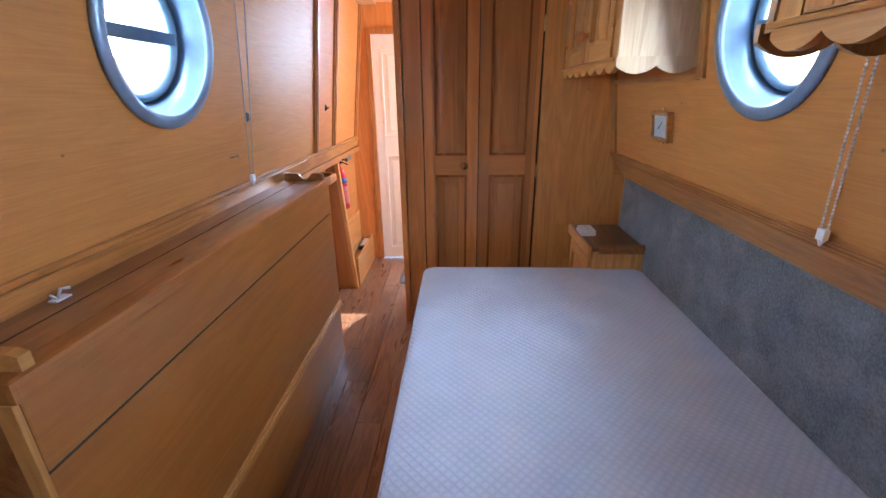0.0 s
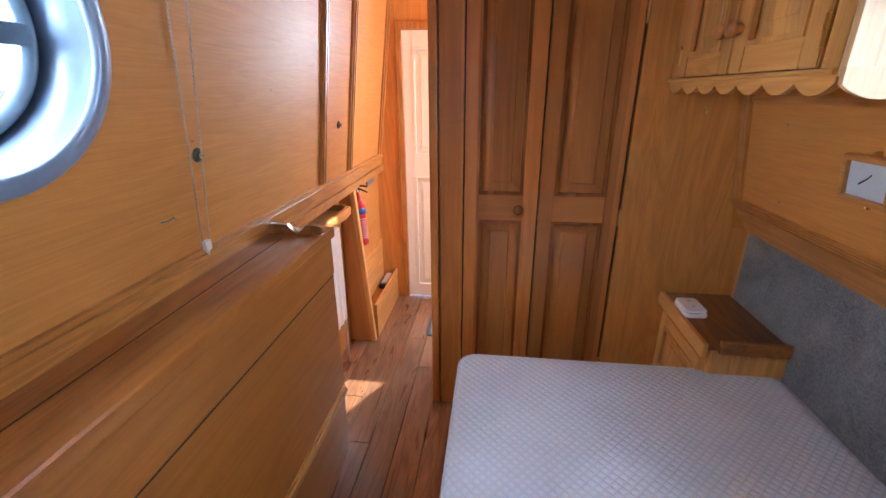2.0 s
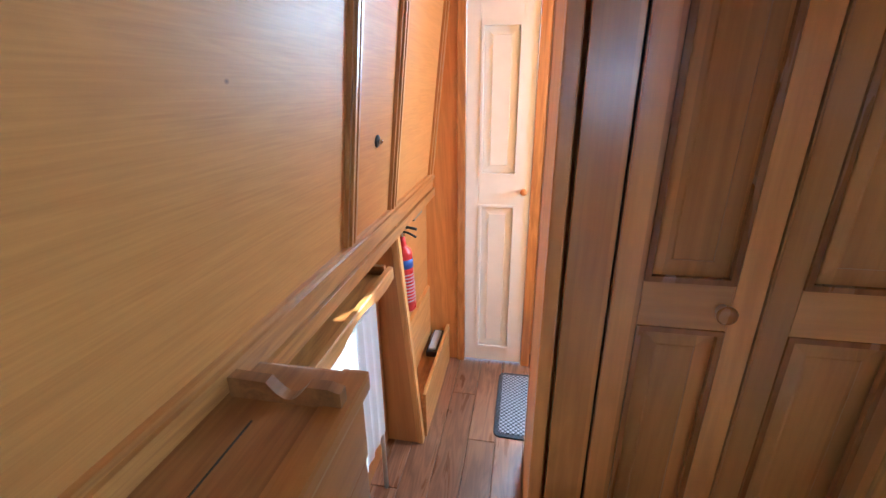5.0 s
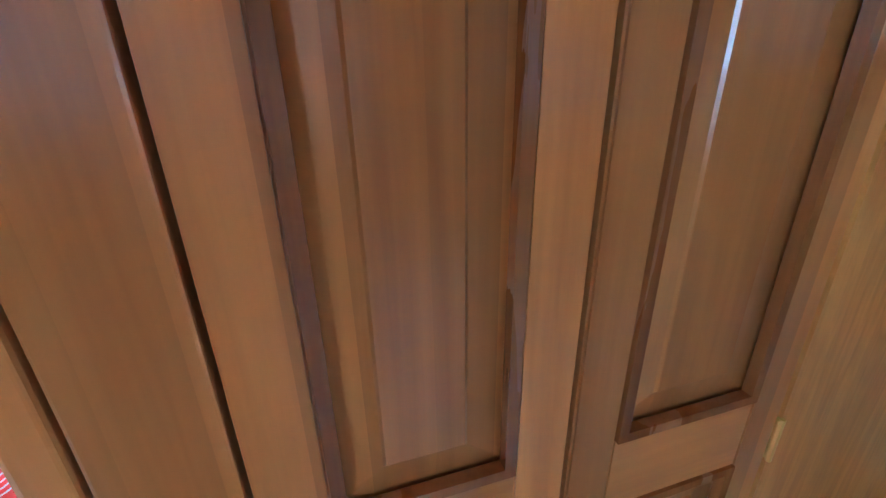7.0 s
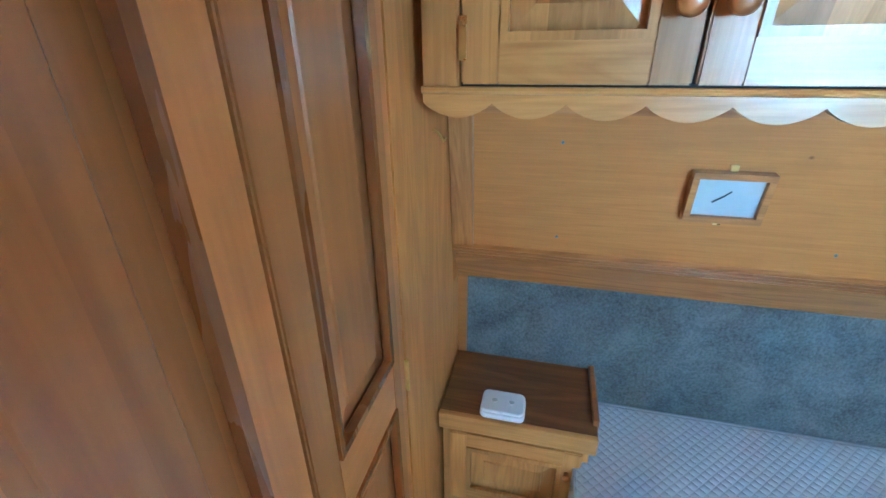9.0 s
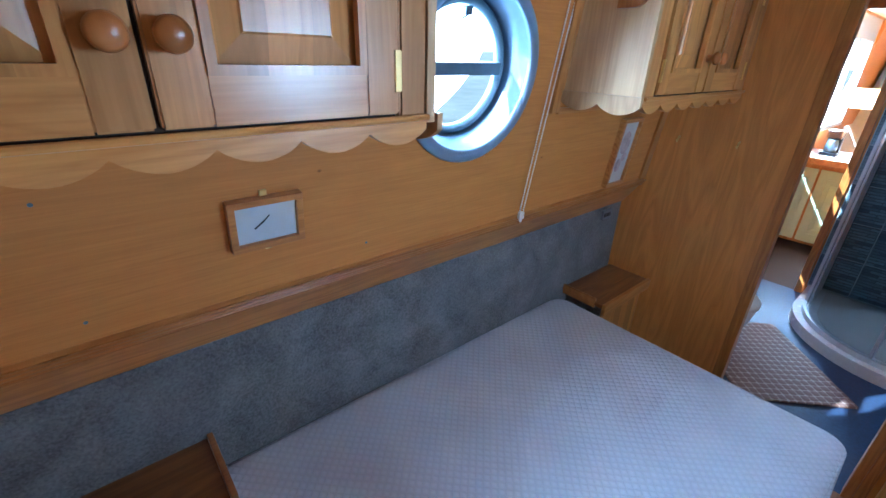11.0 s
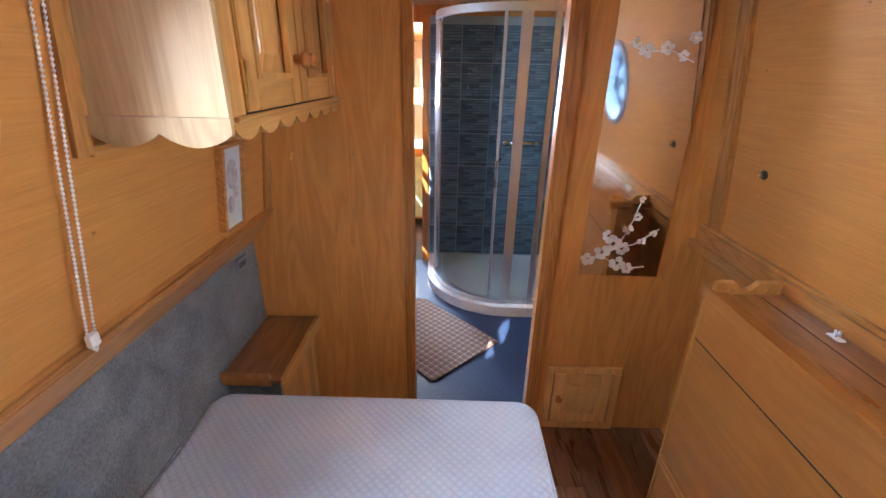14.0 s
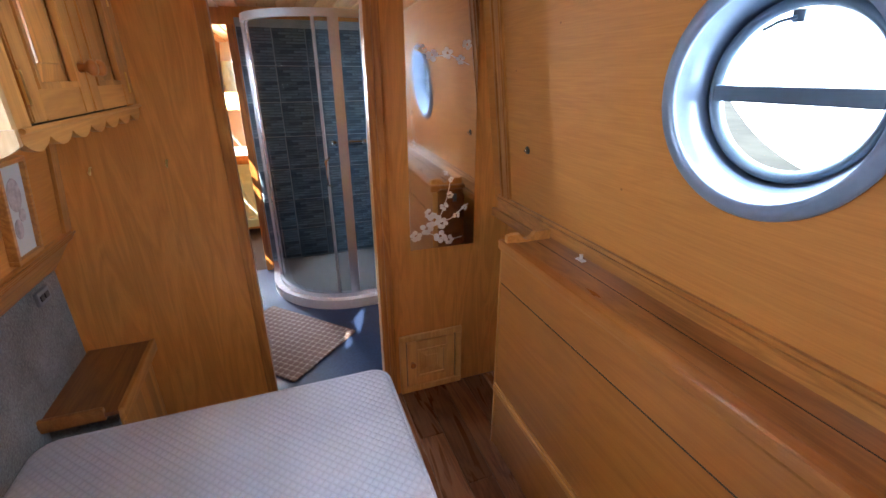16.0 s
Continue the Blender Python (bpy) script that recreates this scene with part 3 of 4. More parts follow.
def porthole(name, side, cy, cz):
    x = (xl if side < 0 else xr)(cz)
    w = thing(name, (x, cy, cz), "round porthole with grey ring and a glazing bar", "window", kind="structure")
    axis = Vector((-side, 0, side * -0.0 + 0.0)) + Vector((0, 0, -LEAN))
    m = Matrix.Translation((x, cy, cz)) @ axis.normalized().to_track_quat("Z", "Y").to_matrix().to_4x4()
    part("flange", lathe([(0.215, -0.002), (0.247, -0.002), (0.249, 0.006), (0.243, 0.013), (0.225, 0.016), (0.213, 0.013), (0.210, 0.004), (0.215, -0.002)], m, 64), M_RING, w, "", True)
    part("liner", lathe([(0.212, 0.006), (0.206, -0.02), (0.180, -0.085), (0.184, -0.088), (0.2155, -0.02), (0.2155, 0.006)], m, 64), M_RING, w, "", True)
    part("window_frame", lathe([(0.183, -0.072), (0.176, -0.064), (0.170, -0.066), (0.160, -0.078), (0.160, -0.092), (0.183, -0.092), (0.183, -0.072)], m, 64), M_BAR, w, "dark grey window frame", True)
    bm = bmesh.new()
    add_box(bm, -0.018, 0.018, -0.165, 0.165, -0.092, -0.064, 0.004)
    # the bar lies level across the opening
    q = axis.normalized().to_track_quat("Z", "Y")
    up = q.inverted() @ Vector((0, 0, 1))
    turn = Matrix.Rotation(math.atan2(up.y, up.x), 4, "Z")
    bm.transform(m @ turn)
    part("glazing_bar", bm, M_BAR, w, "dark grey level glazing bar")
    g = part("pane", lathe([(0, -0.084), (0.162, -0.084)], m, 48), M_GLASS, w, "clear glass pane")
    g.visible_shadow = False
    bm = bmesh.new()
    add_box(bm, 0.135, 0.158, -0.012, 0.012, -0.07, -0.052, 0.003)
    add_tube(bm, [Vector((0.146, 0, -0.056)), Vector((0.140, 0.02, -0.03)), Vector((0.128, 0.045, -0.026))], 0.004, 6)
    bm.transform(m @ turn)
    part("catch", bm, M_BAR, w, "dark metal window catch")
    return w


porthole("window_1", -1, *PL)
porthole("window_2", 1, *PR)
# unseen porthole, added to go with the bathroom's fill lamp
porthole("unseen_window_3", 1, -1.05, 1.62)

# ---------------------------------------------------------------- folding bed flap along the passage
FX, FY0, FY1 = 0.25, 0.488, 2.145
flap = thing("bed_flap_casing", (0.15, 1.3, 0), "varnished oak side casing with a shelf, standing on the floor", "casing")
# dark colour stands for the shade behind the boards
part("body", box(0.05, 0.221, FY0 + 0.012, FY1 - 0.012, 0.0, 1.03), M_DARK, flap, "inner box coloured as the shade behind the boards")
part("upper_board", box(0.22, FX + 0.004, FY0, FY1, 0.877, 1.035, 0.004), M_FLAP, flap)
part("flap_board", box(0.222, FX, FY0, FY1, 0.362, 0.868, 0.004), M_FLAP, flap, "wide folding veneer board")
# solid strip, almost flush, painting the joint's shade as a dark line
part("seam", box(0.2212, FX - 0.001, FY0 + 0.001, FY1 - 0.001, 0.8665, 0.8785), M_DARK, flap, "dark strip filling the joint in place of its shade")
part("plinth_board", box(0.222, FX - 0.004, FY0, FY1, 0.0, 0.325, 0.002), M_FLAP, flap)
bm = box(0.23, FX + 0.012, FY0, FY1, 0.324, 0.348, 0.006)
add_box(bm, 0.23, FX + 0.006, FY0, FY1, 0.348, 0.360, 0.004)
part("moulding", bm, M_CABY, flap, "rounded oak moulding")
bm = box(0.045, FX + 0.012, FY0 - 0.012, FY1 + 0.012, 1.036, 1.058, 0.008)
part("shelf", bm, M_SHELF, flap, "glossy oak shelf")
part("shelf_nosing", box(0.215, FX + 0.016, FY0 - 0.014, FY1 + 0.014, 1.022, 1.062, 0.010), M_FLAP, flap)
# darker bedside-top wood puts the shade on these ends into their colour
for y in (FY0, FY1 - 0.012):
    part("end_board", box(0.05, 0.2215, y, y + 0.012, 0, 1.03), M_TOP, flap, "oak end board in a dark tone")


def shaped_end(y, z, x0=0.062, x1=0.255):
    pts = [(x0, z), (x1, z), (x1, z + 0.03), (x1 - 0.02, z + 0.036)]
    for i in range(13):
        f = i / 12
        pts.append((x1 - 0.055 - 0.07 * f, z + 0.036 - 0.028 * math.sin(math.pi * f)))
    pts += [(x0, z + 0.038)]
    bm = prism(pts, FACE_AFT(y), -0.011, 0.011)
    return bm


part("shelf_end", shaped_end(FY1 - 0.075, 1.058), M_TOP, flap, "oak upstand with a scooped notch")
part("shelf_end", shaped_end(FY0 + 0.03, 1.058), M_CABY, flap, "oak upstand with a scooped notch")
part("end_strip", box(0.2215, FX + 0.003, FY0 - 0.012, FY0 - 0.0005, 0.0, 1.02, 0.003), M_CAB, flap, "light oak edge strip")
part("seam", box(0.128, 0.131, FY0 + 0.06, FY1 - 0.13, 1.0575, 1.0592), M_DARK, flap, "dark shelf seam")
bm = lathe([(0, 0), (0.012, 0), (0.012, 0.003), (0.006, 0.006), (0, 0.006)], facing(FACE_FWD(FY0))(0.175, 0.93), 12)
part("catch", bm, M_CHROME, flap, "small chrome catch")
bm = box(0.10, 0.122, FY0 - 0.006, FY0 - 0.0002, 0.955, 1.005, 0.002)
add_tube(bm, [(0.111, FY0 - 0.006, 0.98), (0.111, FY0 - 0.02, 0.985), (0.135, FY0 - 0.022, 0.988)], 0.004, 8)
part("bolt_latch", bm, M_BAR, flap, "small metal bolt latch")
for x, z in ((0.185, 0.78), (0.155, 0.72)):
    part("screw", lathe([(0, 0), (0.007, 0), (0.006, 0.003), (0, 0.004)], facing(FACE_FWD(FY0))(x, z), 10), M_CHROME, flap, "", True)

# white plastic hook on the shelf
hook = thing("shelf_hook", (0.085, 0.76, 1.06), "small white plastic hook lying on the oak shelf", "hook")
bm = box(0.076, 0.096, 0.74, 0.778, 1.0595, 1.064, 0.0015)
add_tube(bm, [(0.085, 0.755, 1.062), (0.087, 0.765, 1.082), (0.097, 0.778, 1.079)], 0.0035, 8)
add_tube(bm, [(0.085, 0.755, 1.062), (0.079, 0.745, 1.076)], 0.003, 8)
part("hook", bm, M_PLASTIC, hook, "", True)

# ---------------------------------------------------------------- bed
bed = thing("platform_bed", (1.33, 1.3, 0), "plain oak bed base under the mattress", "bed")
part("side_panel", box(0.775, 0.795, 0.45, 2.10, 0.0, 0.365, 0.003), M_FLAP, bed)
part("end_panel", box(0.795, 1.898, 0.45, 0.47, 0.0, 0.365, 0.003), M_TRIMX, bed)
part("end_panel", box(0.795, 1.898, 2.08, 2.10, 0.0, 0.365, 0.003), M_TRIMX, bed)
part("deck", box(0.765, 1.898, 0.44, 2.11, 0.366, 0.384, 0.002), M_SHELF, bed)
mattress = thing("mattress", (1.33, 1.27, 0.385), "grey-white quilted mattress without bedding on the bed base", "mattress")


def cushion(x0, x1, y0, y1, z0, z1, r, corner, seg=6):
    """Rounded slab: plan with round corners, rolled top and bottom edges."""
    bm = bmesh.new()
    loops = []
    for k in range(seg + 1):
        a = math.pi / 2 * k / seg
        loops.append((r * (1 - math.cos(a)), z1 - r + r * math.sin(a)))
    prof = [(r * (1 - math.sin(math.pi / 2 * k / seg)), z0 + r * (1 - math.cos(math.pi / 2 * k / seg))) for k in range(seg + 1)] + loops
    rings = []
    for d, z in prof:
        ring = []
        for cx, cy, t0 in ((x1 - corner, y1 - corner, 0), (x0 + corner, y1 - corner, 90), (x0 + corner, y0 + corner, 180), (x1 - corner, y0 + corner, 270)):
            for i in range(9):
                t = radians(t0 + i * 11.25)
                rad = corner - d
                ring.append(bm.verts.new((cx + rad * math.cos(t), cy + rad * math.sin(t), z)))
        rings.append(ring)
    for a, b in zip(rings, rings[1:]):
        for i in range(len(a)):
            j = (i + 1) % len(a)
            bm.faces.new((a[i], a[j], b[j], b[i]))
    bm.faces.new(rings[0])
    bm.faces.new(rings[-1])
    return bm


part("cover", cushion(0.745, 1.887, 0.475, 2.115, 0.385, 0.58, 0.028, 0.07), M_QUILT, mattress, "", True)
bm = bmesh.new()
path = []
for cx, cy, t0 in ((1.887 - 0.07, 2.115 - 0.07, 0), (0.745 + 0.07, 2.115 - 0.07, 90), (0.745 + 0.07, 0.475 + 0.07, 180), (1.887 - 0.07, 0.475 + 0.07, 270)):
    path += [(cx + 0.066 * math.cos(radians(t0 + i * 15)), cy + 0.066 * math.sin(radians(t0 + i * 15)), 0.569) for i in range(7)]
add_tube(bm, path + path[:1], 0.005, 6)
part("piping", bm, M_QUILT, mattress, "stitched edge piping", True)

# carpeted hull panel behind the bed
carpet = tagged(part("carpet_panel", box(1.890, 1.8995, 0.02, 2.47, 0.30, 0.99, 0.003), M_CARPET), "grey-blue carpet lining on the hull side", "wall lining", kind="structure")
sock = thing("charging_socket", (1.885, 0.16, 0.955), "small dark charging socket on the carpeted hull lining", "socket")
part("plate", box(1.877, 1.8895, 0.125, 0.205, 0.925, 0.975, 0.004), M_GREY, sock)
part("port", box(1.873, 1.8775, 0.14, 0.165, 0.94, 0.96, 0.001), M_BLACK, sock)
part("port", box(1.873, 1.8775, 0.172, 0.195, 0.94, 0.96, 0.001), M_BLACK, sock)


# ---------------------------------------------------------------- bedside units
def bedside(y0, y1, top, x0, label, lip_y, front, deep=0.005):
    t = thing("bedside_cabinet", ((x0 + 1.89) / 2, (y0 + y1) / 2, 0), label, "bedside cabinet", "bedside cabinets")
    part("body", box(x0 + 0.028, 1.889, y0 + 0.012, y1 - deep, 0, top - 0.019), M_CAB, t)
    part("top", box(x0 + 0.01, 1.889, y0, y1, top - 0.018, top, 0.004), M_TOP, t, "dark oak top")
    part("front_lip", box(x0 - 0.006, x0 + 0.012, y0, y1, top - 0.05, top + 0.006, 0.006), M_CABY, t)
    if front:
        to3 = FACE_PORT(x0 + 0.027)
        d = panel_door("door", to3, y0 + 0.03, y1 - 0.03, top - 0.36, top - 0.075, [(top - 0.31, top - 0.125)], t, M_CAB, M_CABY, 0.018, 0.05)
        knob(to3, y0 + 0.065, top - 0.155, 0.018, d, 0.012)
    # upstand that keeps things off the mattress
    bm = box(x0 + 0.05, 1.885, lip_y - 0.008, lip_y + 0.008, top - 0.03, top + 0.018, 0.005)
    part("upstand", bm, M_SHELF, t)
    return t


bedside(2.065, 2.495, 0.70, 1.605, "oak bedside cabinet with a dark top beside the wardrobe", 2.068, True)
t2 = bedside(0.005, 0.445, 0.615, 1.655, "low oak bedside cabinet against the forward bulkhead", 0.44, False, 0.05)
part("carpet_facing", box(1.69, 1.888, 0.396, 0.403, 0.3, 0.596), M_CARPET, t2, "grey carpet facing")
box_t = thing("white_box", (1.655, 2.32, 0.70), "small white plastic box on the bedside cabinet", "plastic box")
part("case", cushion(1.612, 1.698, 2.258, 2.382, 0.7005, 0.722, 0.008, 0.018, 4), M_PLASTIC, box_t, "", True)
part("lid", cushion(1.614, 1.696, 2.260, 2.380, 0.7225, 0.733, 0.005, 0.018, 4), M_PLASTIC, box_t, "", True)
for y in (2.297, 2.344):
    part("dimple", lathe([(0, 0), (0.008, 0), (0.007, 0.0015), (0, 0.0015)], pose(1.655, y, 0.733), 14), M_PAPER, box_t)

# ---------------------------------------------------------------- wardrobe
WY = 2.5
ward = thing("wardrobe", (1.0, 2.75, 0), "tall varnished pine wardrobe with bifold panelled doors", "wardrobe")
# near-black carcass, so the gaps beside the doors look shaded
part("carcass", box(0.63, 1.40, WY + 0.03, 3.0, 0.0, ZC), M_DARK, ward)
part("side_panel", box(0.580, 0.628, WY + 0.05, 3.035, 0, ZC + 0.02, 0.003), M_WALLZ, ward, "lighter oak side panel along the passage")
part("corner_post", box(0.576, 0.612, WY + 0.008, WY + 0.052, 0, ZC + 0.02, 0.005), M_PINE, ward)
part("back_edge", box(0.578, 0.672, 3.02, 3.05, 0, ZC + 0.02, 0.004), M_TRIMZ, ward)
part("filler_strip", box(0.622, 0.721, WY + 0.004, WY + 0.03, 0, ZC + 0.02, 0.003), M_PINE, ward)
part("back_panel", box(0.628, 1.93, 3.0, 3.03, 0, ZC + 0.02), M_WALLZ, ward)
to3 = FACE_FWD(WY + 0.022)
door_a = panel_door("door", to3, 0.728, 1.040, 0.06, 2.06, [(0.16, 1.005), (1.118, 1.99)], ward, M_PINE, M_PINEX, 0.022, 0.063)
knob(to3, 0.960, 1.060, 0.022, door_a, 0.021, M_BEAD)
door_b = panel_door("door", to3, 1.046, 1.376, 0.06, 2.06, [(0.16, 1.005), (1.118, 1.99)], ward, M_PINE, M_PINEX, 0.022, 0.06)
for z in (1.03, 1.80, 0.3):
    bm = box(1.377, 1.386, WY - 0.003, WY + 0.006, z - 0.035, z + 0.035, 0.002)
    add_tube(bm, [(1.3815, WY - 0.003, z - 0.038), (1.3815, WY - 0.003, z + 0.038)], 0.004, 8)
    part("hinge", bm, M_BRASS, ward, "brass butt hinge")
part("plinth", box(0.668, 1.40, WY + 0.006, WY + 0.03, 0, 0.055), M_PINEX, ward)
tagged(part("wall_aft", box(1.388, 1.93, WY + 0.002, WY + 0.03, 0, ZC + 0.08), M_WALLZ), "oak veneered panel beside the wardrobe", "wall", kind="structure")
coat = thing("coat_hook", (1.635, 2.5, 1.455), "small dark brass hook screwed to the oak panel", "hook")
part("hook", tube([(1.635, 2.501, 1.475), (1.635, 2.49, 1.47), (1.635, 2.478, 1.452), (1.635, 2.472, 1.461)], 0.003, 8), M_BRASS, coat, "", True)


# ---------------------------------------------------------------- wall cupboards over the bed
def wall_cupboard(y0, y1, end, label):
    """Two-door cupboard with a scalloped valance; end: +1 or -1, the side that shows its lit-toned end board."""
    xf, zb = 1.485, 1.568
    t = thing("wall_cupboard", (1.62, (y0 + y1) / 2, zb), label, "wall cupboard", "wall cupboards over the bed")
    ye = y1 if end > 0 else y0
    bm = prism([(xf + 0.022, zb + 0.006), (xr(zb) - 0.016, zb + 0.006), (xr(ZC) - 0.016, ZC), (xf + 0.022, ZC)], lambda u, v, w: (u, w, v), y0 + 0.02, y1 - 0.02)
    part("body", bm, M_CAB, t)
    to3 = FACE_PORT(xf + 0.022)
    mid = (y0 + y1) / 2
    for a, b in ((y0 + 0.019, y0 + 0.075), (y1 - 0.082, y1 - 0.019)):
        bm = prism([(a, zb), (b, zb), (b, ZC), (a, ZC)], to3, 0, 0.018)
        bmesh.ops.bevel(bm, geom=list(bm.edges), offset=0.004, segments=2, affect="EDGES")
        part("face_stile", bm, M_CAB, t)
    # thin dark sheet painting the shade that shows between the doors
    part("gap_shade_sheet", prism([(y0 + 0.0755, zb + 0.001), (y1 - 0.0825, zb + 0.001), (y1 - 0.0825, ZC), (y0 + 0.0755, ZC)], to3, 0.0001, 0.0025), M_DARK, t, "dark sheet painting the shade in the gaps round the doors")
    for a, b, k in ((y0 + 0.079, mid - 0.003, 1), (mid + 0.003, y1 - 0.086, -1)):
        d = panel_door("door", to3, a, b, zb + 0.009, ZC - 0.02, [(zb + 0.072, ZC - 0.075)], t, M_CAB, M_CABY, 0.022, 0.062)
        ku = b - 0.028 if k > 0 else a + 0.028
        knob(to3, ku, 1.685, 0.022, d, 0.02)
        hu = a + 0.003 if k > 0 else b - 0.003
        for hz in (1.645, 1.90):
            part("hinge", prism([(hu - 0.006, hz - 0.032), (hu + 0.006, hz - 0.032), (hu + 0.006, hz + 0.032), (hu - 0.006, hz + 0.032)], to3, 0.0205, 0.025), M_BRASS, d, "brass butt hinge")
    part("valance", prism(scallop(y0 + 0.019, y1 - 0.019, zb - 0.001, zb - 0.045, 0.118, 0.024), to3, 0.002, 0.02), M_CABY, t, "scalloped oak valance")
    for v in (zb - 0.0,):
        part("valance_bead", tube([(xf - 0.003, y0 + 0.019, v), (xf - 0.003, y1 - 0.019, v)], 0.006, 8), M_CABY, t)
    e3 = (lambda u, v, w: (u, ye + end * (w - 0.018), v))
    outline = [(xf + 0.002, zb - 0.01), (xr(zb - 0.01) - 0.004, zb - 0.01), (xr(ZC) - 0.004, ZC), (xf + 0.002, ZC)]
    part("end_board", prism(outline, e3, 0, 0.018), M_LIT_END, t, "oak end board with porthole light in its colour")
    outline = scallop(xf - 0.006, xr(zb) - 0.006, zb + 0.006, zb - 0.05, 0.118, 0.026)
    part("end_valance", prism(outline, e3, 0.0185, 0.031), M_LIT_END, t, "scalloped end valance with porthole light in its colour")
    pts = [(xf + 0.02, ZC)] + [(xf + 0.02 + 0.05 * (1 - math.cos(a)), 1.84 - 0.075 * math.sin(a) + 0.04) for a in (i * math.pi / 16 for i in range(9))] + [(xf + 0.12, 1.805), (xf + 0.12, ZC)]
    part("bracket", prism(pts, e3, 0.0182, 0.034), M_TRIMZ, t, "shaped dark oak bracket")
    return t


wall_cupboard(1.625, 2.497, -1, "two-door panelled oak wall cupboard beside the wardrobe")
wall_cupboard(0.003, 0.855, 1, "two-door panelled oak wall cupboard against the bulkhead")


# ---------------------------------------------------------------- small things on the sides
def wall_frame(y0, y1, z0, z1, name, label, ink):
    zc = (z0 + z1) / 2
    t = thing(name, (xr(zc), (y0 + y1) / 2, zc), label, "picture" if ink else "instrument")
    m = Matrix.Translation((xr(zc), (y0 + y1) / 2, zc)) @ Matrix.Rotation(math.atan(LEAN) * -1, 4, "Y")
    hw, hh, b = (y1 - y0) / 2, (z1 - z0) / 2, 0.015
    bm = bmesh.new()
    for q in ((-hw, hw, -hh, -hh + b), (-hw, hw, hh - b, hh), (-hw, -hw + b, -hh + b, hh - b), (hw - b, hw, -hh + b, hh - b)):
        add_box(bm, -0.026, -0.001, q[0], q[1], q[2], q[3], 0.003)
    bm.transform(m)
    part("frame", bm, M_TRIM, t, "narrow oak frame")
    bm = box(-0.014, -0.001, -hw + b, hw - b, -hh + b, hh - b)
    bm.transform(m)
    part("backing", bm, M_PAPER, t, "pale card")
    return t, m, hw, hh


clock, m, hw, hh = wall_frame(1.783, 1.946, 1.262, 1.382, "wall_instrument", "small oak-framed instrument with a pale dial", False)
bm = tube([(-0.0155, 0.028, -0.012), (-0.0155, 0.006, 0.004)], 0.002, 6)
add_tube(bm, [(-0.0155, 0.006, 0.004), (-0.0155, -0.006, 0.016)], 0.0015, 6)
bm.transform(m)
part("needle", bm, M_BLACK, clock, "thin dark needle")
for s in (-1, 1):
    bm = box(-0.008, -0.001, -0.008, 0.008, s * (hh + 0.006) - 0.007, s * (hh + 0.006) + 0.007, 0.002)
    bm.transform(m)
    part("lug", bm, M_BRASS, clock, "small brass fixing lug")
pic, m, hw, hh = wall_frame(0.250, 0.400, 1.150, 1.450, "framed_print", "narrow oak-framed faded print on the cabin side", True)
for y, z, a, b in ((0.0, 0.045, 0.035, 0.05), (0.012, -0.055, 0.022, 0.03), (-0.02, -0.02, 0.018, 0.02)):
    bm = lathe([(0, 0), (1, 0), (1, 0.0012), (0, 0.0012)], Matrix.Translation((-0.0143, y, z)) @ Matrix.Rotation(radians(-90), 4, "Y") @ Matrix.Diagonal((b, a, 1, 1)), 18)
    bm.transform(m)
    part("motif", bm, M_INK, pic, "faded printed figure")


def bolt(y, z, r):
    t = thing("round_bolt", (xl(z), y, z), "black and chrome round bolt cover on the oak cabin side", "bolt cover", "bolt covers")
    m = Matrix.Translation((xl(z), y, z)) @ Vector((1, 0, -LEAN)).to_track_quat("Z", "Y").to_matrix().to_4x4()
    part("washer", lathe([(0, 0), (r, 0), (r, 0.003), (r * 0.8, 0.006), (r * 0.5, 0.0065), (0, 0.0065)], m, 24), M_BLACK, t, "", True)
    part("bolt_head", lathe([(0, 0.0065), (r * 0.45, 0.0065), (r * 0.42, 0.014), (r * 0.2, 0.018), (0, 0.018)], m, 16), M_CHROME, t, "chrome bolt head", True)


bolt(1.743, 1.380, 0.019)
bolt(2.816, 1.380, 0.019)
bolt(0.335, 1.380, 0.016)


def bead_cord(name, pts_list, material, label, toggle):
    t = thing(name, toggle, label, "blind cord")
    for pts in pts_list:
        a, b = Vector(pts[0]), Vector(pts[1])
        n = int((a - b).length / 0.009)
        vs, fs = [], []
        for i in range(n):
            c = a.lerp(b, i / n)
            o = len(vs)
            r = 0.0042
            vs += [(c.x + r, c.y, c.z), (c.x, c.y + r, c.z), (c.x - r, c.y, c.z), (c.x, c.y - r, c.z), (c.x, c.y, c.z + r * 1.25), (c.x, c.y, c.z - r * 1.25)]
            for k in range(4):
                fs += [(o + k, o + (k + 1) % 4, o + 4), (o + (k + 1) % 4, o + k, o + 5)]
        me = bpy.data.meshes.new("bead_chain")
        me.from_pydata(vs, [], fs)
        me.materials.append(material)
        for p in me.polygons:
            p.use_smooth = True
        ob = new("bead_chain", me)
        ob.parent = t
        ob.matrix_parent_inverse = t.matrix_world.inverted()
    x, y, z = toggle
    bm = box(x - 0.007, x + 0.007, y - 0.012, y + 0.012, z - 0.014, z + 0.014, 0.004)
    add_tube(bm, [(x, y - 0.008, z - 0.012), (x, y, z - 0.026), (x, y + 0.008, z - 0.012)], 0.004, 6)
    part("tensioner", bm, M_PLASTIC, t, "small clear plastic tensioner")
    return t


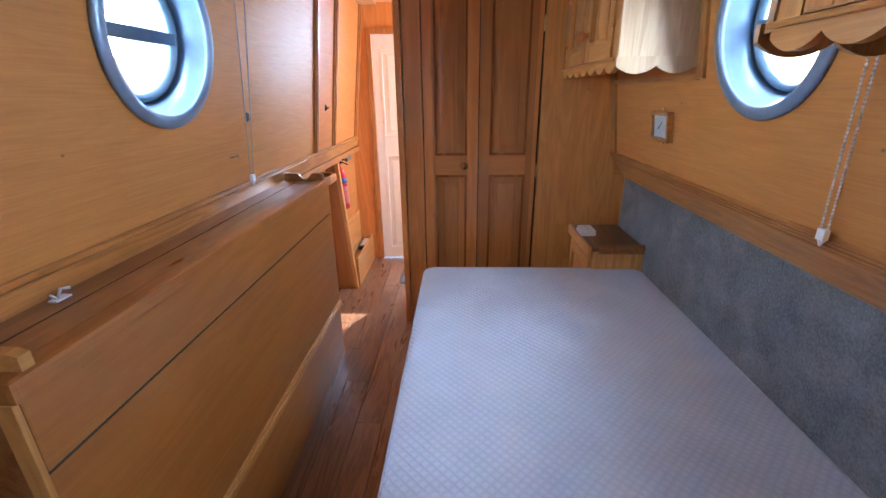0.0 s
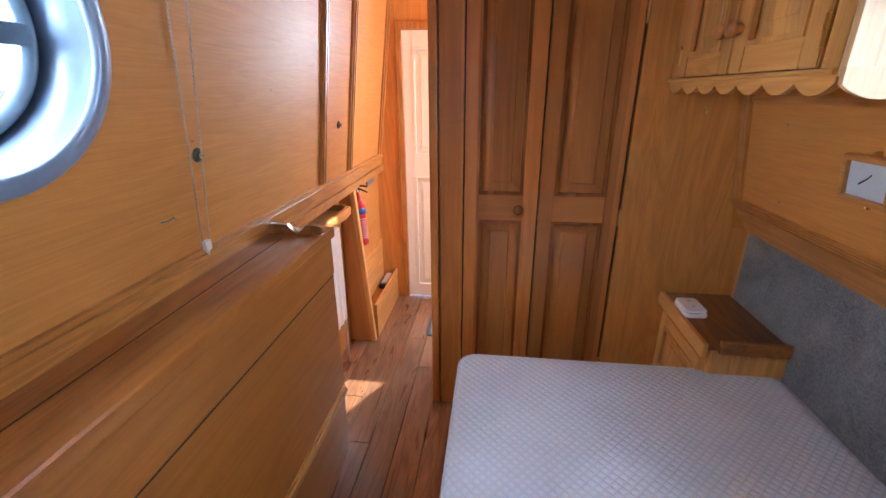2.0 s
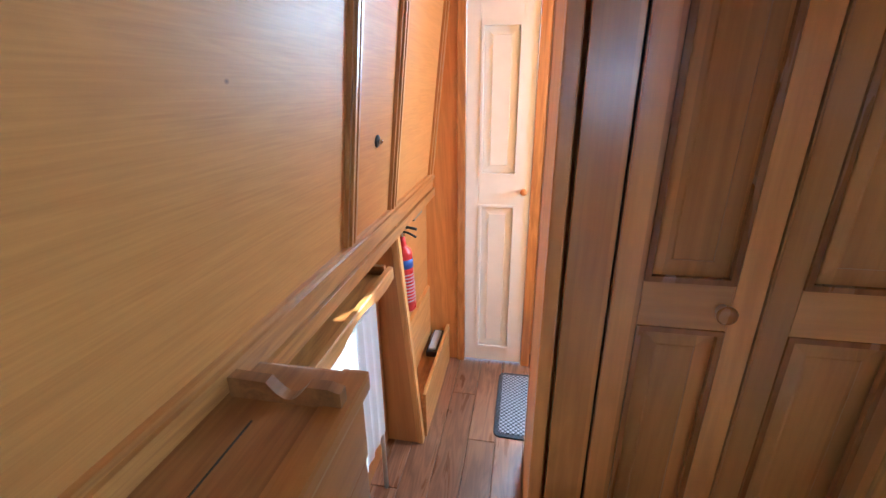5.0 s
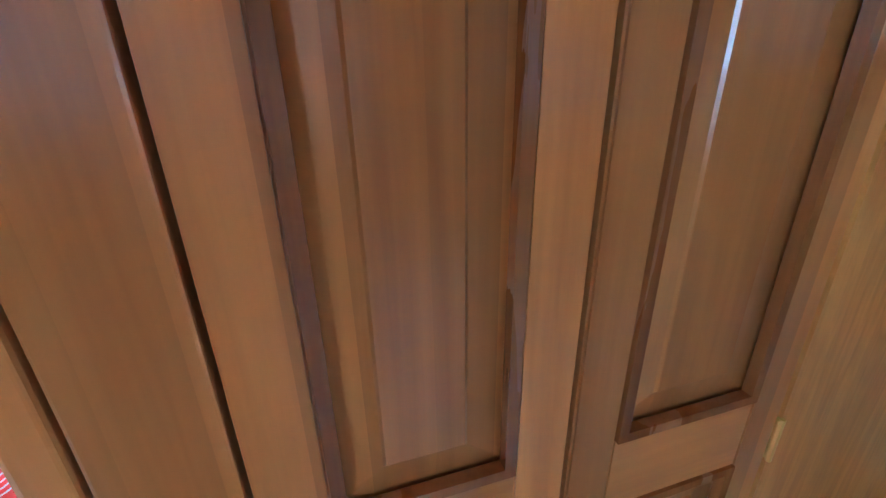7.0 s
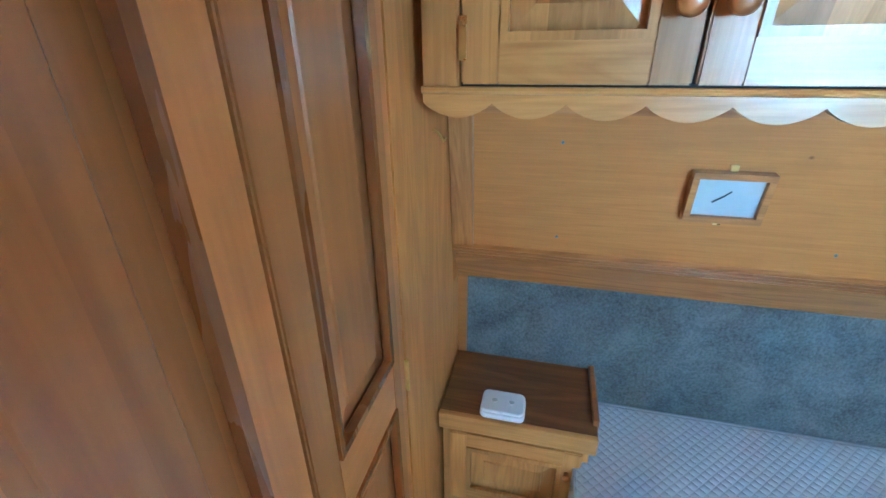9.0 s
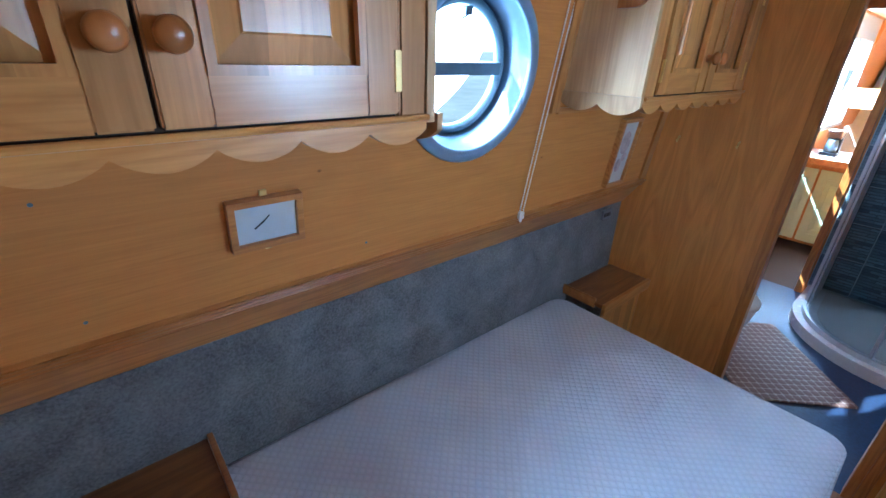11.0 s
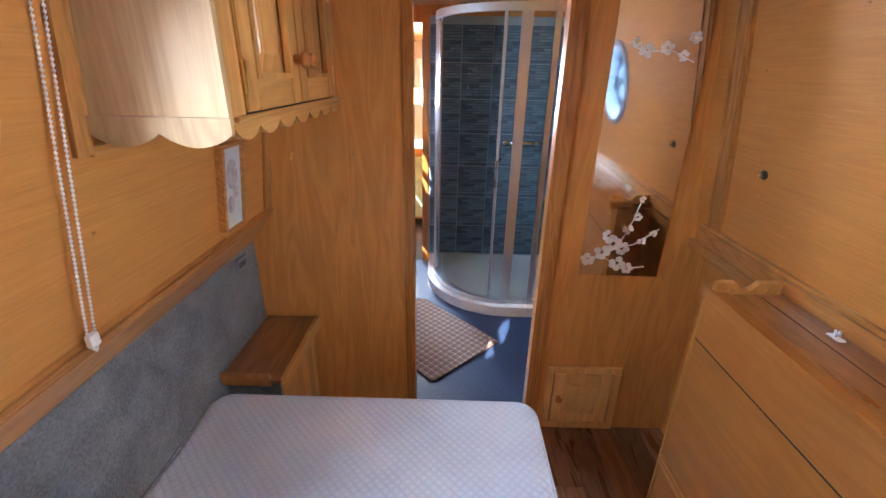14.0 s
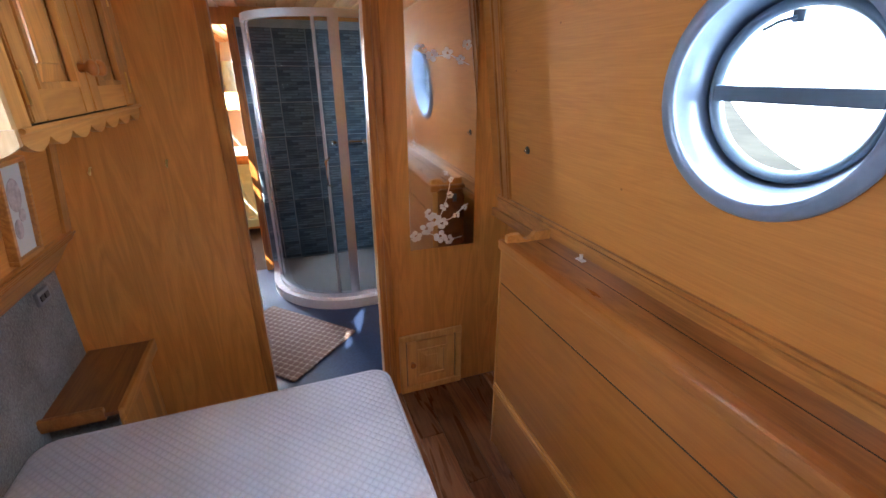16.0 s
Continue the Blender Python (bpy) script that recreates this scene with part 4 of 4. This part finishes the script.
bead_cord("blind_cord", [((xl(ZC) + 0.012, 1.64, ZC), (xl(1.15) + 0.025, 1.700, 1.15)), ((xl(ZC) + 0.012, 1.735, ZC), (xl(1.15) + 0.025, 1.728, 1.15))], M_CORD, "beaded roller blind cord hanging on the oak cabin side", (xl(1.15) + 0.025, 1.714, 1.14))
bead_cord("blind_cord", [((1.705, 0.875, ZC), (1.792, 0.953, 1.15)), ((1.705, 0.902, ZC), (1.792, 0.972, 1.15))], M_PLASTIC, "white beaded roller blind cord hanging beside the porthole", (1.792, 0.9625, 1.14))
for y, z in ((2.23, 1.43), (2.22, 1.18), (1.60, 1.19)):
    s = thing("wall_screw", (xr(z), y, z), "small dark screw head in the oak cabin side", "screw", "screws")
    part("head", lathe([(0, 0), (0.004, 0), (0.003, 0.002), (0, 0.002)], Matrix.Translation((xr(z), y, z)) @ Matrix.Rotation(radians(-90), 4, "Y"), 10), M_BAR, s)
cup_hook = thing("cup_hook", (xl(1.24), 1.60, 1.24), "small dark wire hook in the oak cabin side", "hook")
part("hook", tube([(xl(1.24), 1.59, 1.24), (xl(1.24) + 0.015, 1.595, 1.242), (xl(1.24) + 0.022, 1.61, 1.248), (xl(1.24) + 0.016, 1.623, 1.238)], 0.0016, 6), M_BAR, cup_hook)
for x, z in ((1.690, 1.340), (1.445, 1.352)):
    h = thing("coat_hook", (x, 0.0, z), "small dark brass hook screwed to the oak bulkhead", "hook", "bulkhead hooks")
    part("hook", tube([(x, 0.0, z + 0.016), (x, 0.008, z + 0.015), (x, 0.02, z - 0.006), (x, 0.026, z + 0.004)], 0.0038, 8), M_BRASS, h, "", True)

# mirror with etched blossom
mir = thing("wall_mirror", (0.38, 0.0, 0.9), "tall frameless mirror etched with white blossom branches", "mirror")


def lean_out(bm):
    """The mirror hangs slightly out of square with the bulkhead."""
    for v in bm.verts:
        if v.co.y > 0.003:
            v.co.y += 0.029 * (0.499 - v.co.x)
    return bm


part("mirror_glass", lean_out(box(0.166, 0.499, 0.0005, 0.006, 0.863, 2.0, 0.0015)), M_MIRROR, mir)
rng = random.Random(4)


def blossom(bm, cx, cz, r):
    for k in range(5):
        a = k * 2 * math.pi / 5 + rng.uniform(0, 1)
        px, pz = cx + r * 0.62 * math.cos(a), cz + r * 0.62 * math.sin(a)
        add_prism(bm, [(px + r * 0.45 * math.cos(t), pz + r * 0.40 * math.sin(t)) for t in (i * math.pi / 4 for i in range(8))], FACE_AFT(0.0062), 0.0, 0.0006 + 0.00004 * k)


def branch(bm, pts, r):
    return add_tube(bm, [(x - 0.04, 0.0065, z - 0.03) for x, z in pts], r, 5)


def etched(pts, r):
    return lean_out(branch(bmesh.new(), pts, r))


part("branch", etched([(0.535, 0.95), (0.46, 0.985), (0.40, 1.02), (0.33, 1.04), (0.24, 1.11)], 0.0028), M_ETCH, mir, "etched white branch")
part("branch", etched([(0.40, 1.02), (0.37, 1.09), (0.35, 1.15), (0.33, 1.24)], 0.0022), M_ETCH, mir, "etched white branch")
part("branch", etched([(0.46, 0.985), (0.40, 0.95), (0.33, 0.93), (0.27, 0.94)], 0.0022), M_ETCH, mir, "etched white branch")
part("branch", etched([(0.50, 1.80), (0.42, 1.77), (0.34, 1.78), (0.25, 1.74)], 0.0022), M_ETCH, mir, "etched white branch")
bm = bmesh.new()
for cx, cz, r in ((0.51, 0.965, 0.03), (0.455, 1.0, 0.034), (0.415, 1.04, 0.036), (0.375, 1.02, 0.03), (0.385, 0.95, 0.034), (0.34, 0.93, 0.026), (0.44, 1.075, 0.026), (0.365, 1.105, 0.022), (0.335, 1.16, 0.018), (0.30, 1.055, 0.018), (0.26, 1.09, 0.016), (0.33, 1.235, 0.014), (0.42, 1.775, 0.026), (0.35, 1.785, 0.024), (0.29, 1.76, 0.02), (0.26, 1.82, 0.022), (0.46, 1.80, 0.018)):
    blossom(bm, cx - 0.04, cz - 0.03, r)
part("blossom", lean_out(bm), M_ETCH, mir, "etched white blossom")

# hatch in the bulkhead
hatch = thing("bulkhead_hatch", (0.41, 0.0, 0.02), "small framed oak hatch door low on the bulkhead", "hatch")
to3 = FACE_AFT(0.001)
bm = bmesh.new()
for q in ((0.222, 0.58, 0.004, 0.042), (0.222, 0.58, 0.340, 0.378), (0.222, 0.258, 0.042, 0.340), (0.544, 0.58, 0.042, 0.340)):
    add_prism(bm, [(q[0], q[2]), (q[1], q[2]), (q[1], q[3]), (q[0], q[3])], to3, 0.0015, 0.018)
bmesh.ops.bevel(bm, geom=list(bm.edges), offset=0.003, segments=1, affect="EDGES")
part("frame", bm, M_HATCH, hatch)
# flat dark sheet, paints shade into the gap between frame and door
part("gap_shade", box(0.256, 0.546, 0.0005, 0.0012, 0.040, 0.342), M_DARK, hatch, "dark sheet painting the shade in the gap round the door")
d = panel_door("door", to3, 0.264, 0.538, 0.048, 0.334, [(0.100, 0.282)], hatch, M_HATCH, M_HATCH, 0.018, 0.052)
knob(to3, 0.512, 0.20, 0.018, d, 0.016)
tagged(part("baseboard", box(-0.035, 0.05, 0.30, 0.42, 0, 0.22, 0.004), M_TRIMX), "short oak filler board beside the casing", "trim", kind="structure")

# ---------------------------------------------------------------- aft passage
rad = thing("radiator", (0.05, 2.53, 0.3), "white panel radiator on the hull side under a shelf", "radiator")
bm = bmesh.new()
ys = [2.20 + 0.56 * i / 112 for i in range(113)]
prof = [0.048 + 0.008 * max(0, min(1, 2.2 * abs(((i / 112 * 9) % 1) - 0.5) - 0.25)) for i in range(113)]
for y0, y1, a, b in zip(ys, ys[1:], prof, prof[1:]):
    q = [bm.verts.new(c) for c in ((a, y0, 0.32), (b, y1, 0.32), (b, y1, 0.865), (a, y0, 0.865))]
    bm.faces.new(q)
bmesh.ops.remove_doubles(bm, verts=bm.verts, dist=0.0001)
bmesh.ops.solidify(bm, geom=list(bm.faces), thickness=0.004)
part("front_panel", bm, M_RAD, rad)
bm = bmesh.new()
for i in range(46):
    y = 2.205 + i * 0.0121
    add_box(bm, 0.0, 0.047, y, y + 0.006, 0.86, 0.87)
part("top_grille", bm, M_RAD, rad, "slotted top grille")
part("back_panel", box(-0.035, 0.0, 2.20, 2.76, 0.31, 0.862, 0.004), M_RAD, rad)
part("pipe", tube([(0.03, 2.74, 0.33), (0.03, 2.79, 0.30), (0.03, 2.79, 0.0)], 0.009, 10), M_WHITE, rad, "", True)
shelf2 = thing("radiator_shelf", (0.1, 2.5, 0.98), "oak shelf with shaped ends above the radiator", "shelf")
part("board", box(-0.035, 0.068, 2.165, 2.825, 0.92, 0.935, 0.003), M_TRIM, shelf2)
pts = [(2.165, 0.955), (2.86, 0.955), (2.86, 0.91), (2.79, 0.905)]
pts += [(2.70 - 0.30 * k / 10, 0.905 + 0.028 * math.sin(math.pi * k / 10)) for k in range(11)] + [(2.165, 0.905)]
bm = prism(pts, lambda u, v, w: (w, u, v), 0.068, 0.09)
bmesh.ops.bevel(bm, geom=list(bm.edges), offset=0.003, segments=2, affect="EDGES")
part("lip", bm, M_CABY, shelf2, "light oak front lip")
part("shelf_end", box(-0.035, 0.068, 2.826, 2.846, 0.905, 0.965, 0.003), M_SHELF, shelf2, "oak end board in a dark tone")
# partition with a sloping light edge
pts = [(-0.04, 0), (0.10, 0), (0.022, 1.04), (-0.04, 1.04)]
tagged(part("partition", prism(pts, FACE_AFT(3.05), -0.012, 0.012), M_PINE), "dark oak partition beside the radiator", "wall", kind="structure")
bm = prism([(0.10, 0), (0.128, 0), (0.05, 1.075), (0.022, 1.075)], FACE_AFT(3.05), -0.02, 0.02)
bmesh.ops.bevel(bm, geom=list(bm.edges), offset=0.004, segments=2, affect="EDGES")
tagged(part("partition_edge", bm, M_CAB), "light oak sloping edge strip", "trim", kind="structure")
tagged(part("wall_alcove", prism([(-0.04, 0), (0.0, 0), (0.012, 1.06), (-0.04, 1.06)], FACE_AFT(3.0), 0.07, 0.719), M_WALL), "oak hull lining in the aft alcove", "wall", kind="structure")
ledge = thing("low_ledge", (0.08, 3.4, 0), "low oak trough with a front board beside the aft passage", "ledge")
part("front_board", box(0.118, 0.135, 3.08, 3.70, 0.0, 0.24, 0.004), M_CABY, ledge)
part("base", box(0.002, 0.118, 3.08, 3.70, 0.0, 0.165), M_TRIM, ledge)
part("back_board", box(0.004, 0.024, 3.08, 3.70, 0.166, 0.48, 0.004), M_CABY, ledge)
brush = thing("window_brush", (0.07, 3.62, 0.166), "dark brush with a pale back resting in the low trough", "brush")
part("stock", box(0.045, 0.105, 3.47, 3.695, 0.166, 0.20, 0.004), M_BLACK, brush)
part("back", box(0.055, 0.095, 3.49, 3.675, 0.20, 0.208, 0.002), M_PAPER, brush, "pale beige back")

ext = thing("fire_extinguisher", (0.05, 3.15, 0.63), "small red fire extinguisher with a blue label band", "fire extinguisher")
em = Matrix.Translation((0.050, 3.15, 0.63)) @ Matrix.Rotation(radians(-2), 4, "Y")
part("cylinder", lathe([(0, 0), (0.03, 0), (0.038, 0.008), (0.038, 0.26), (0.034, 0.275), (0.018, 0.29), (0.012, 0.335), (0, 0.335)], em, 28), M_RED, ext, "", True)
part("label_band", lathe([(0.0383, 0.20), (0.0386, 0.20), (0.0386, 0.24), (0.0383, 0.24)], em, 28), M_BLUE, ext, "blue label band", True)
bm = bmesh.new()
for i in range(9):
    h0 = 0.05 + i * 0.015
    add_lathe(bm, [(0.0383, h0), (0.0385, h0), (0.0385, h0 + 0.004), (0.0383, h0 + 0.004)], em, 20)
part("print_band", bm, M_PAPER, ext, "white lines of small print")
bm = lathe([(0, 0.335), (0.014, 0.335), (0.014, 0.355), (0, 0.355)], em, 14)
part("valve", bm, M_CHROME, ext)
bm = bmesh.new()
add_tube(bm, [(0, 0, 0.36), (0.03, -0.01, 0.375), (0.07, -0.02, 0.37)], 0.006, 8)
add_tube(bm, [(0, 0, 0.355), (0.03, -0.01, 0.352), (0.065, -0.015, 0.335)], 0.005, 8)
bm.transform(em)
part("lever", bm, M_BLACK, ext, "black squeeze lever", True)
part("bracket", box(0.004, 0.014, 3.13, 3.17, 0.71, 0.79), M_BLACK, ext)
vent = thing("vent_plate", (0.015, 3.5, 0.965), "small dark vent plate high in the alcove", "vent")
part("plate", box(0.008, 0.022, 3.42, 3.58, 0.945, 0.985, 0.001), M_BAR, vent)

wd = thing("door_1", (0.38, 3.77, 0), "narrow white painted two-panel door, closed", "door", kind="structure")
to3 = FACE_FWD(3.735)
leaf = panel_door("leaf", to3, 0.224, 0.550, 0.012, 1.903, [(0.10, 0.96), (1.11, 1.80)], wd, M_WHITE, M_WHITE, 0.022, 0.068)
knob(to3, 0.518, 1.035, 0.022, leaf, 0.017, M_PINE)

rug = thing("door_mat", (0.70, 3.4, 0), "black and grey woven door mat on the planks", "mat")
part("border", cushion(0.437, 0.98, 3.13, 3.615, 0.0005, 0.008, 0.003, 0.035, 2), M_RUGE, rug)
part("weave", cushion(0.459, 0.958, 3.152, 3.593, 0.008, 0.012, 0.002, 0.02, 2), M_RUG, rug)

# ---------------------------------------------------------------- bathroom
CX, CY, R = 0.62, -1.67, 0.55
shower = thing("shower_enclosure", (0.6, -1.6, 0), "curved corner shower enclosure with aluminium frame and smoky glass", "shower")


def arc(r, a0, a1, n=24):
    return [(CX + r * math.cos(radians(a0 + (a1 - a0) * i / n)), CY + r * math.sin(radians(a0 + (a1 - a0) * i / n))) for i in range(n + 1)]


def strip(r0, r1, a0, a1, z0, z1, n=24):
    pts = arc(r1, a0, a1, n) + arc(r0, a1, a0, n)
    return prism(pts, lambda u, v, w: (u, v, w), z0, z1)


tray = [(1.24, -2.04)] + arc(0.62, 0, 90) + [(-0.035, -1.05), (-0.035, -2.04)]
part("tray", prism(tray, lambda u, v, w: (u, v, w), 0.0, 0.075), M_TRAY, shower, "white shower tray")
part("tray_floor", prism([(1.12, -2.03)] + arc(0.48, 0, 90) + [(0.0, -1.19), (0.0, -2.03)], lambda u, v, w: (u, v, w), 0.075, 0.079), M_WORKTOP, shower, "greyish tray floor")
for z0, z1 in ((0.075, 0.11), (2.0, 2.045)):
    part("rail", strip(R - 0.02, R + 0.02, 0, 90, z0, z1), M_ALU, shower, "satin aluminium curved rail")
for a0, a1, r in ((1, 74, R), (75.5, 89, R - 0.012)):
    g = part("glass_door", strip(r - 0.003, r + 0.003, a0, a1, 0.115, 2.0, 12), M_SGLASS, shower, "smoky curved glass door")
    g.visible_shadow = False
for a, w in ((0, 3.4), (74.5, 1.6), (87, 6.5)):
    part("upright", strip(R - 0.018, R + 0.018, a - w / 2 + 1, a + w / 2 + 1, 0.10, 2.01, 4), M_ALU, shower, "satin aluminium upright")
part("end_frame", box(1.155, 1.19, -2.04, -1.68, 0.075, 2.045, 0.003), M_ALU, shower)
g = part("side_glass", box(0.0, 0.60, -1.125, -1.119, 0.11, 2.0), M_SGLASS, shower, "fixed glass")
g.visible_shadow = False
for z0, z1 in ((0.075, 0.11), (2.0, 2.045)):
    part("rail", box(0.0, 0.62, -1.135, -1.11, z0, z1), M_ALU, shower, "satin aluminium straight rail")
part("upright", box(0.44, 0.475, -1.14, -1.105, 0.075, 2.045, 0.003), M_ALU, shower, "satin aluminium upright")
hp = CX + 0.575 * math.cos(radians(78)), CY + 0.575 * math.sin(radians(78))
part("handle", tube([(hp[0], hp[1], 0.95), (hp[0] + 0.03, hp[1] + 0.03, 0.97), (hp[0] + 0.03, hp[1] + 0.03, 1.13), (hp[0], hp[1], 1.15)], 0.008, 8), M_CHROME, shower, "chrome bar handle", True)
mix = thing("shower_mixer", (0.02, -1.6, 1.05), "chrome bar shower mixer on the tiled wall", "tap")
part("bar", tube([(0.35, -2.0, 1.12), (0.60, -2.0, 1.12)], 0.02, 12), M_CHROME, mix, "", True)
for x in (0.34, 0.61):
    part("handwheel", tube([(x - 0.02, -2.0, 1.12), (x + 0.02, -2.0, 1.12)], 0.027, 12), M_CHROME, mix, "", True)
    part("stem", tube([(x + (0.03 if x < 0.5 else -0.03), -2.0, 1.12), (x + (0.03 if x < 0.5 else -0.03), -2.045, 1.12)], 0.014, 10), M_CHROME, mix, "", True)

bmat = thing("bath_mat", (1.15, -0.9, 0), "beige and brown diamond-patterned bath mat lying askew", "mat")
bm = cushion(-0.30, 0.30, -0.395, 0.395, 0.001, 0.014, 0.005, 0.02, 3)
bmm = part("weave", bm, M_BMAT, None, "", True)
bmm.matrix_world = pose(1.20, -0.79, 0, 0, 0, 44)
bmm.parent = bmat
bmm.matrix_parent_inverse = bmat.matrix_world.inverted()

toilet = thing("toilet", (1.6, -0.5, 0), "white ceramic toilet against the cabin side", "toilet")


def oval(cx, cy, a, b, n=28):
    return [(cx + a * math.cos(2 * math.pi * i / n), cy + b * math.sin(2 * math.pi * i / n)) for i in range(n)]


def loft(levels):
    bm = bmesh.new()
    rings = [[bm.verts.new((x, y, z)) for x, y in oval(*o)] for z, o in levels]
    for a, b in zip(rings, rings[1:]):
        for i in range(len(a)):
            j = (i + 1) % len(a)
            bm.faces.new((a[i], a[j], b[j], b[i]))
    bm.faces.new(rings[0])
    bm.faces.new(rings[-1])
    return bm


part("bowl", loft([(0.0, (1.56, -0.60, 0.20, 0.13)), (0.12, (1.56, -0.60, 0.19, 0.12)), (0.28, (1.53, -0.60, 0.24, 0.17)), (0.39, (1.53, -0.60, 0.265, 0.185))]), M_CERAMIC, toilet, "", True)
part("seat", loft([(0.391, (1.53, -0.60, 0.27, 0.19)), (0.415, (1.53, -0.60, 0.272, 0.192)), (0.435, (1.53, -0.60, 0.255, 0.178))]), M_PLASTIC, toilet, "white seat and lid", True)
part("cistern", box(1.76, 1.885, -0.80, -0.40, 0.40, 0.78, 0.02), M_CERAMIC, toilet)

# ---------------------------------------------------------------- galley seen through the far doorway
unit = thing("galley_cabinet", (1.5, -3.3, 0), "pale green painted galley cabinet with panelled doors", "cabinet")
part("body", box(1.05, 1.89, -3.6, -3.05, 0.08, 0.86), M_CAB, unit)
to3 = FACE_AFT(-3.05)
panel_door("door", to3, 1.30, 1.58, 0.11, 0.80, [(0.18, 0.73)], unit, M_GREEN, M_GREEN, 0.02, 0.05, "pale green panelled door")
panel_door("door", to3, 1.60, 1.88, 0.11, 0.80, [(0.18, 0.73)], unit, M_GREEN, M_GREEN, 0.02, 0.05, "pale green panelled door")
part("worktop", box(1.03, 1.895, -3.63, -3.00, 0.86, 0.90, 0.008), M_WORKTOP, unit, "grey worktop with oak edge")
part("worktop_edge", box(1.03, 1.895, -3.0, -2.99, 0.845, 0.90, 0.003), M_CABY, unit)
kettle = thing("coffee_maker", (1.62, -3.3, 0.9), "black coffee maker on the galley worktop", "coffee maker")
part("base", box(1.55, 1.68, -3.38, -3.22, 0.9005, 0.93, 0.006), M_BLACK, kettle)
part("tower", box(1.56, 1.67, -3.38, -3.32, 0.93, 1.13, 0.01), M_BLACK, kettle)
part("jug", lathe([(0, 0.93), (0.045, 0.932), (0.05, 0.98), (0.04, 1.04), (0.036, 1.045), (0, 1.045)], pose(1.615, -3.27, 0), 20), M_BAR, kettle, "dark glass jug", True)
part("hopper", box(1.56, 1.67, -3.33, -3.22, 1.06, 1.13, 0.01), M_CHROME, kettle, "chrome hopper")
gs = thing("galley_shelf", (1.5, -3.9, 1.2), "oak wall shelf unit in the galley", "shelf")
part("board", box(1.2, 1.80, -4.4, -4.2, 1.27, 1.47, 0.004), M_CABY, gs)
part("upright", box(1.2, 1.24, -4.4, -4.2, 0.0, 1.27, 0.004), M_CAB, gs)
gw = thing("galley_window_1", (1.78, -3.5, 1.5), "bright galley window in the cabin side", "window", kind="structure")
bm = bmesh.new()
for q in ((-4.2, -2.8, 1.1, 1.14), (-4.2, -2.8, 1.9, ZC + 0.05), (-4.2, -4.15, 1.14, 1.9), (-2.85, -2.8, 1.14, 1.9), (-3.52, -3.48, 1.14, 1.9)):
    add_box(bm, 1.74, 1.80, q[0], q[1], q[2], q[3], 0.003)
part("window_frame", bm, M_ALU, gw)
gc = thing("galley_wall_cupboard", (1.4, -5.4, 1.3), "pale green wall cupboard at the far end of the galley", "wall cupboard")
part("body", box(1.15, 1.70, -5.58, -5.3, 1.25, 1.85, 0.005), M_GREEN, gc)
panel_door("door", FACE_AFT(-5.3), 1.17, 1.68, 1.27, 1.83, [(1.33, 1.77)], gc, M_GREEN, M_GREEN, 0.02, 0.06)

# ---------------------------------------------------------------- outside
tagged(part("ground", box(-400, 400, -400, 400, -1.2, -1.0), plain("canal_bank", (0.10, 0.11, 0.09), 0.8, 0, 0.3, 0.5)), "dull canal water and bank round the boat", "ground", kind="structure")

# ---------------------------------------------------------------- floor planks and tiles
PW, PLEN = 0.125, 1.22
shared = {}


def plank_mesh(w, length):
    key = (round(w, 3), round(length, 3))
    if key not in shared:
        bm = box(-w / 2, w / 2, 0, length, -0.012, 0.0)
        top = [e for e in bm.edges if all(v.co.z > -0.001 for v in e.verts)]
        bmesh.ops.bevel(bm, geom=top, offset=0.0022, segments=1, affect="EDGES")
        bmesh.ops.recalc_face_normals(bm, faces=bm.faces)
        me = bpy.data.meshes.new("plank")
        bm.to_mesh(me)
        bm.free()
        me.materials.append(M_PLANK)
        shared[key] = me
    return shared[key]


for i in range(15):
    x = -0.05 + PW * (i + 0.5)
    y = -0.0
    first = True
    while y < 4.0 - 0.01:
        length = min((0.35 + 0.31 * (i * 7 % 4)) if first else PLEN, 4.0 - y)
        first = False
        ob = new("plank", plank_mesh(PW - 0.0015, length - 0.0015))
        ob.location = (x, y, 0)
        ob.parent = floor
        y += length

tiles = {}


def tile_mesh(w, h):
    if (w, h) not in tiles:
        bm = box(0, w, 0, 0.008, 0, h)
        bmesh.ops.bevel(bm, geom=[e for e in bm.edges if all(v.co.y > 0.007 for v in e.verts)], offset=0.0015, segments=1, affect="EDGES")
        bmesh.ops.recalc_face_normals(bm, faces=bm.faces)
        me = bpy.data.meshes.new("tile")
        bm.to_mesh(me)
        bm.free()
        me.materials.append(M_TILE)
        tiles[(w, h)] = me
    return tiles[(w, h)]


tw = tagged(part("tiled_wall_1", box(-0.035, 1.25, -2.0495, -2.044, 0.07, 2.07), M_GROUT), "blue-grey slate strip tiles in the shower", "wall", kind="structure")
tw2 = tagged(part("tiled_wall_2", box(-0.039, -0.034, -2.044, -1.0, 0.07, 1.0), M_GROUT), "blue-grey slate strip tiles in the shower", "wall", kind="structure")
for r in range(7):
    for c in range(5):
        ob = new("tile", tile_mesh(0.244, 0.268))
        ob.location = (1.25 - 0.25 * (c + 1), -2.044, 0.09 + 0.275 * r)
        ob.parent = tw
for r in range(3):
    for c in range(4):
        ob = new("tile", tile_mesh(0.244, 0.268))
        ob.matrix_world = pose(-0.034, -2.03 + 0.25 * (c + 1), 0.09 + 0.275 * r, 0, 0, -90)
        ob.parent = tw2
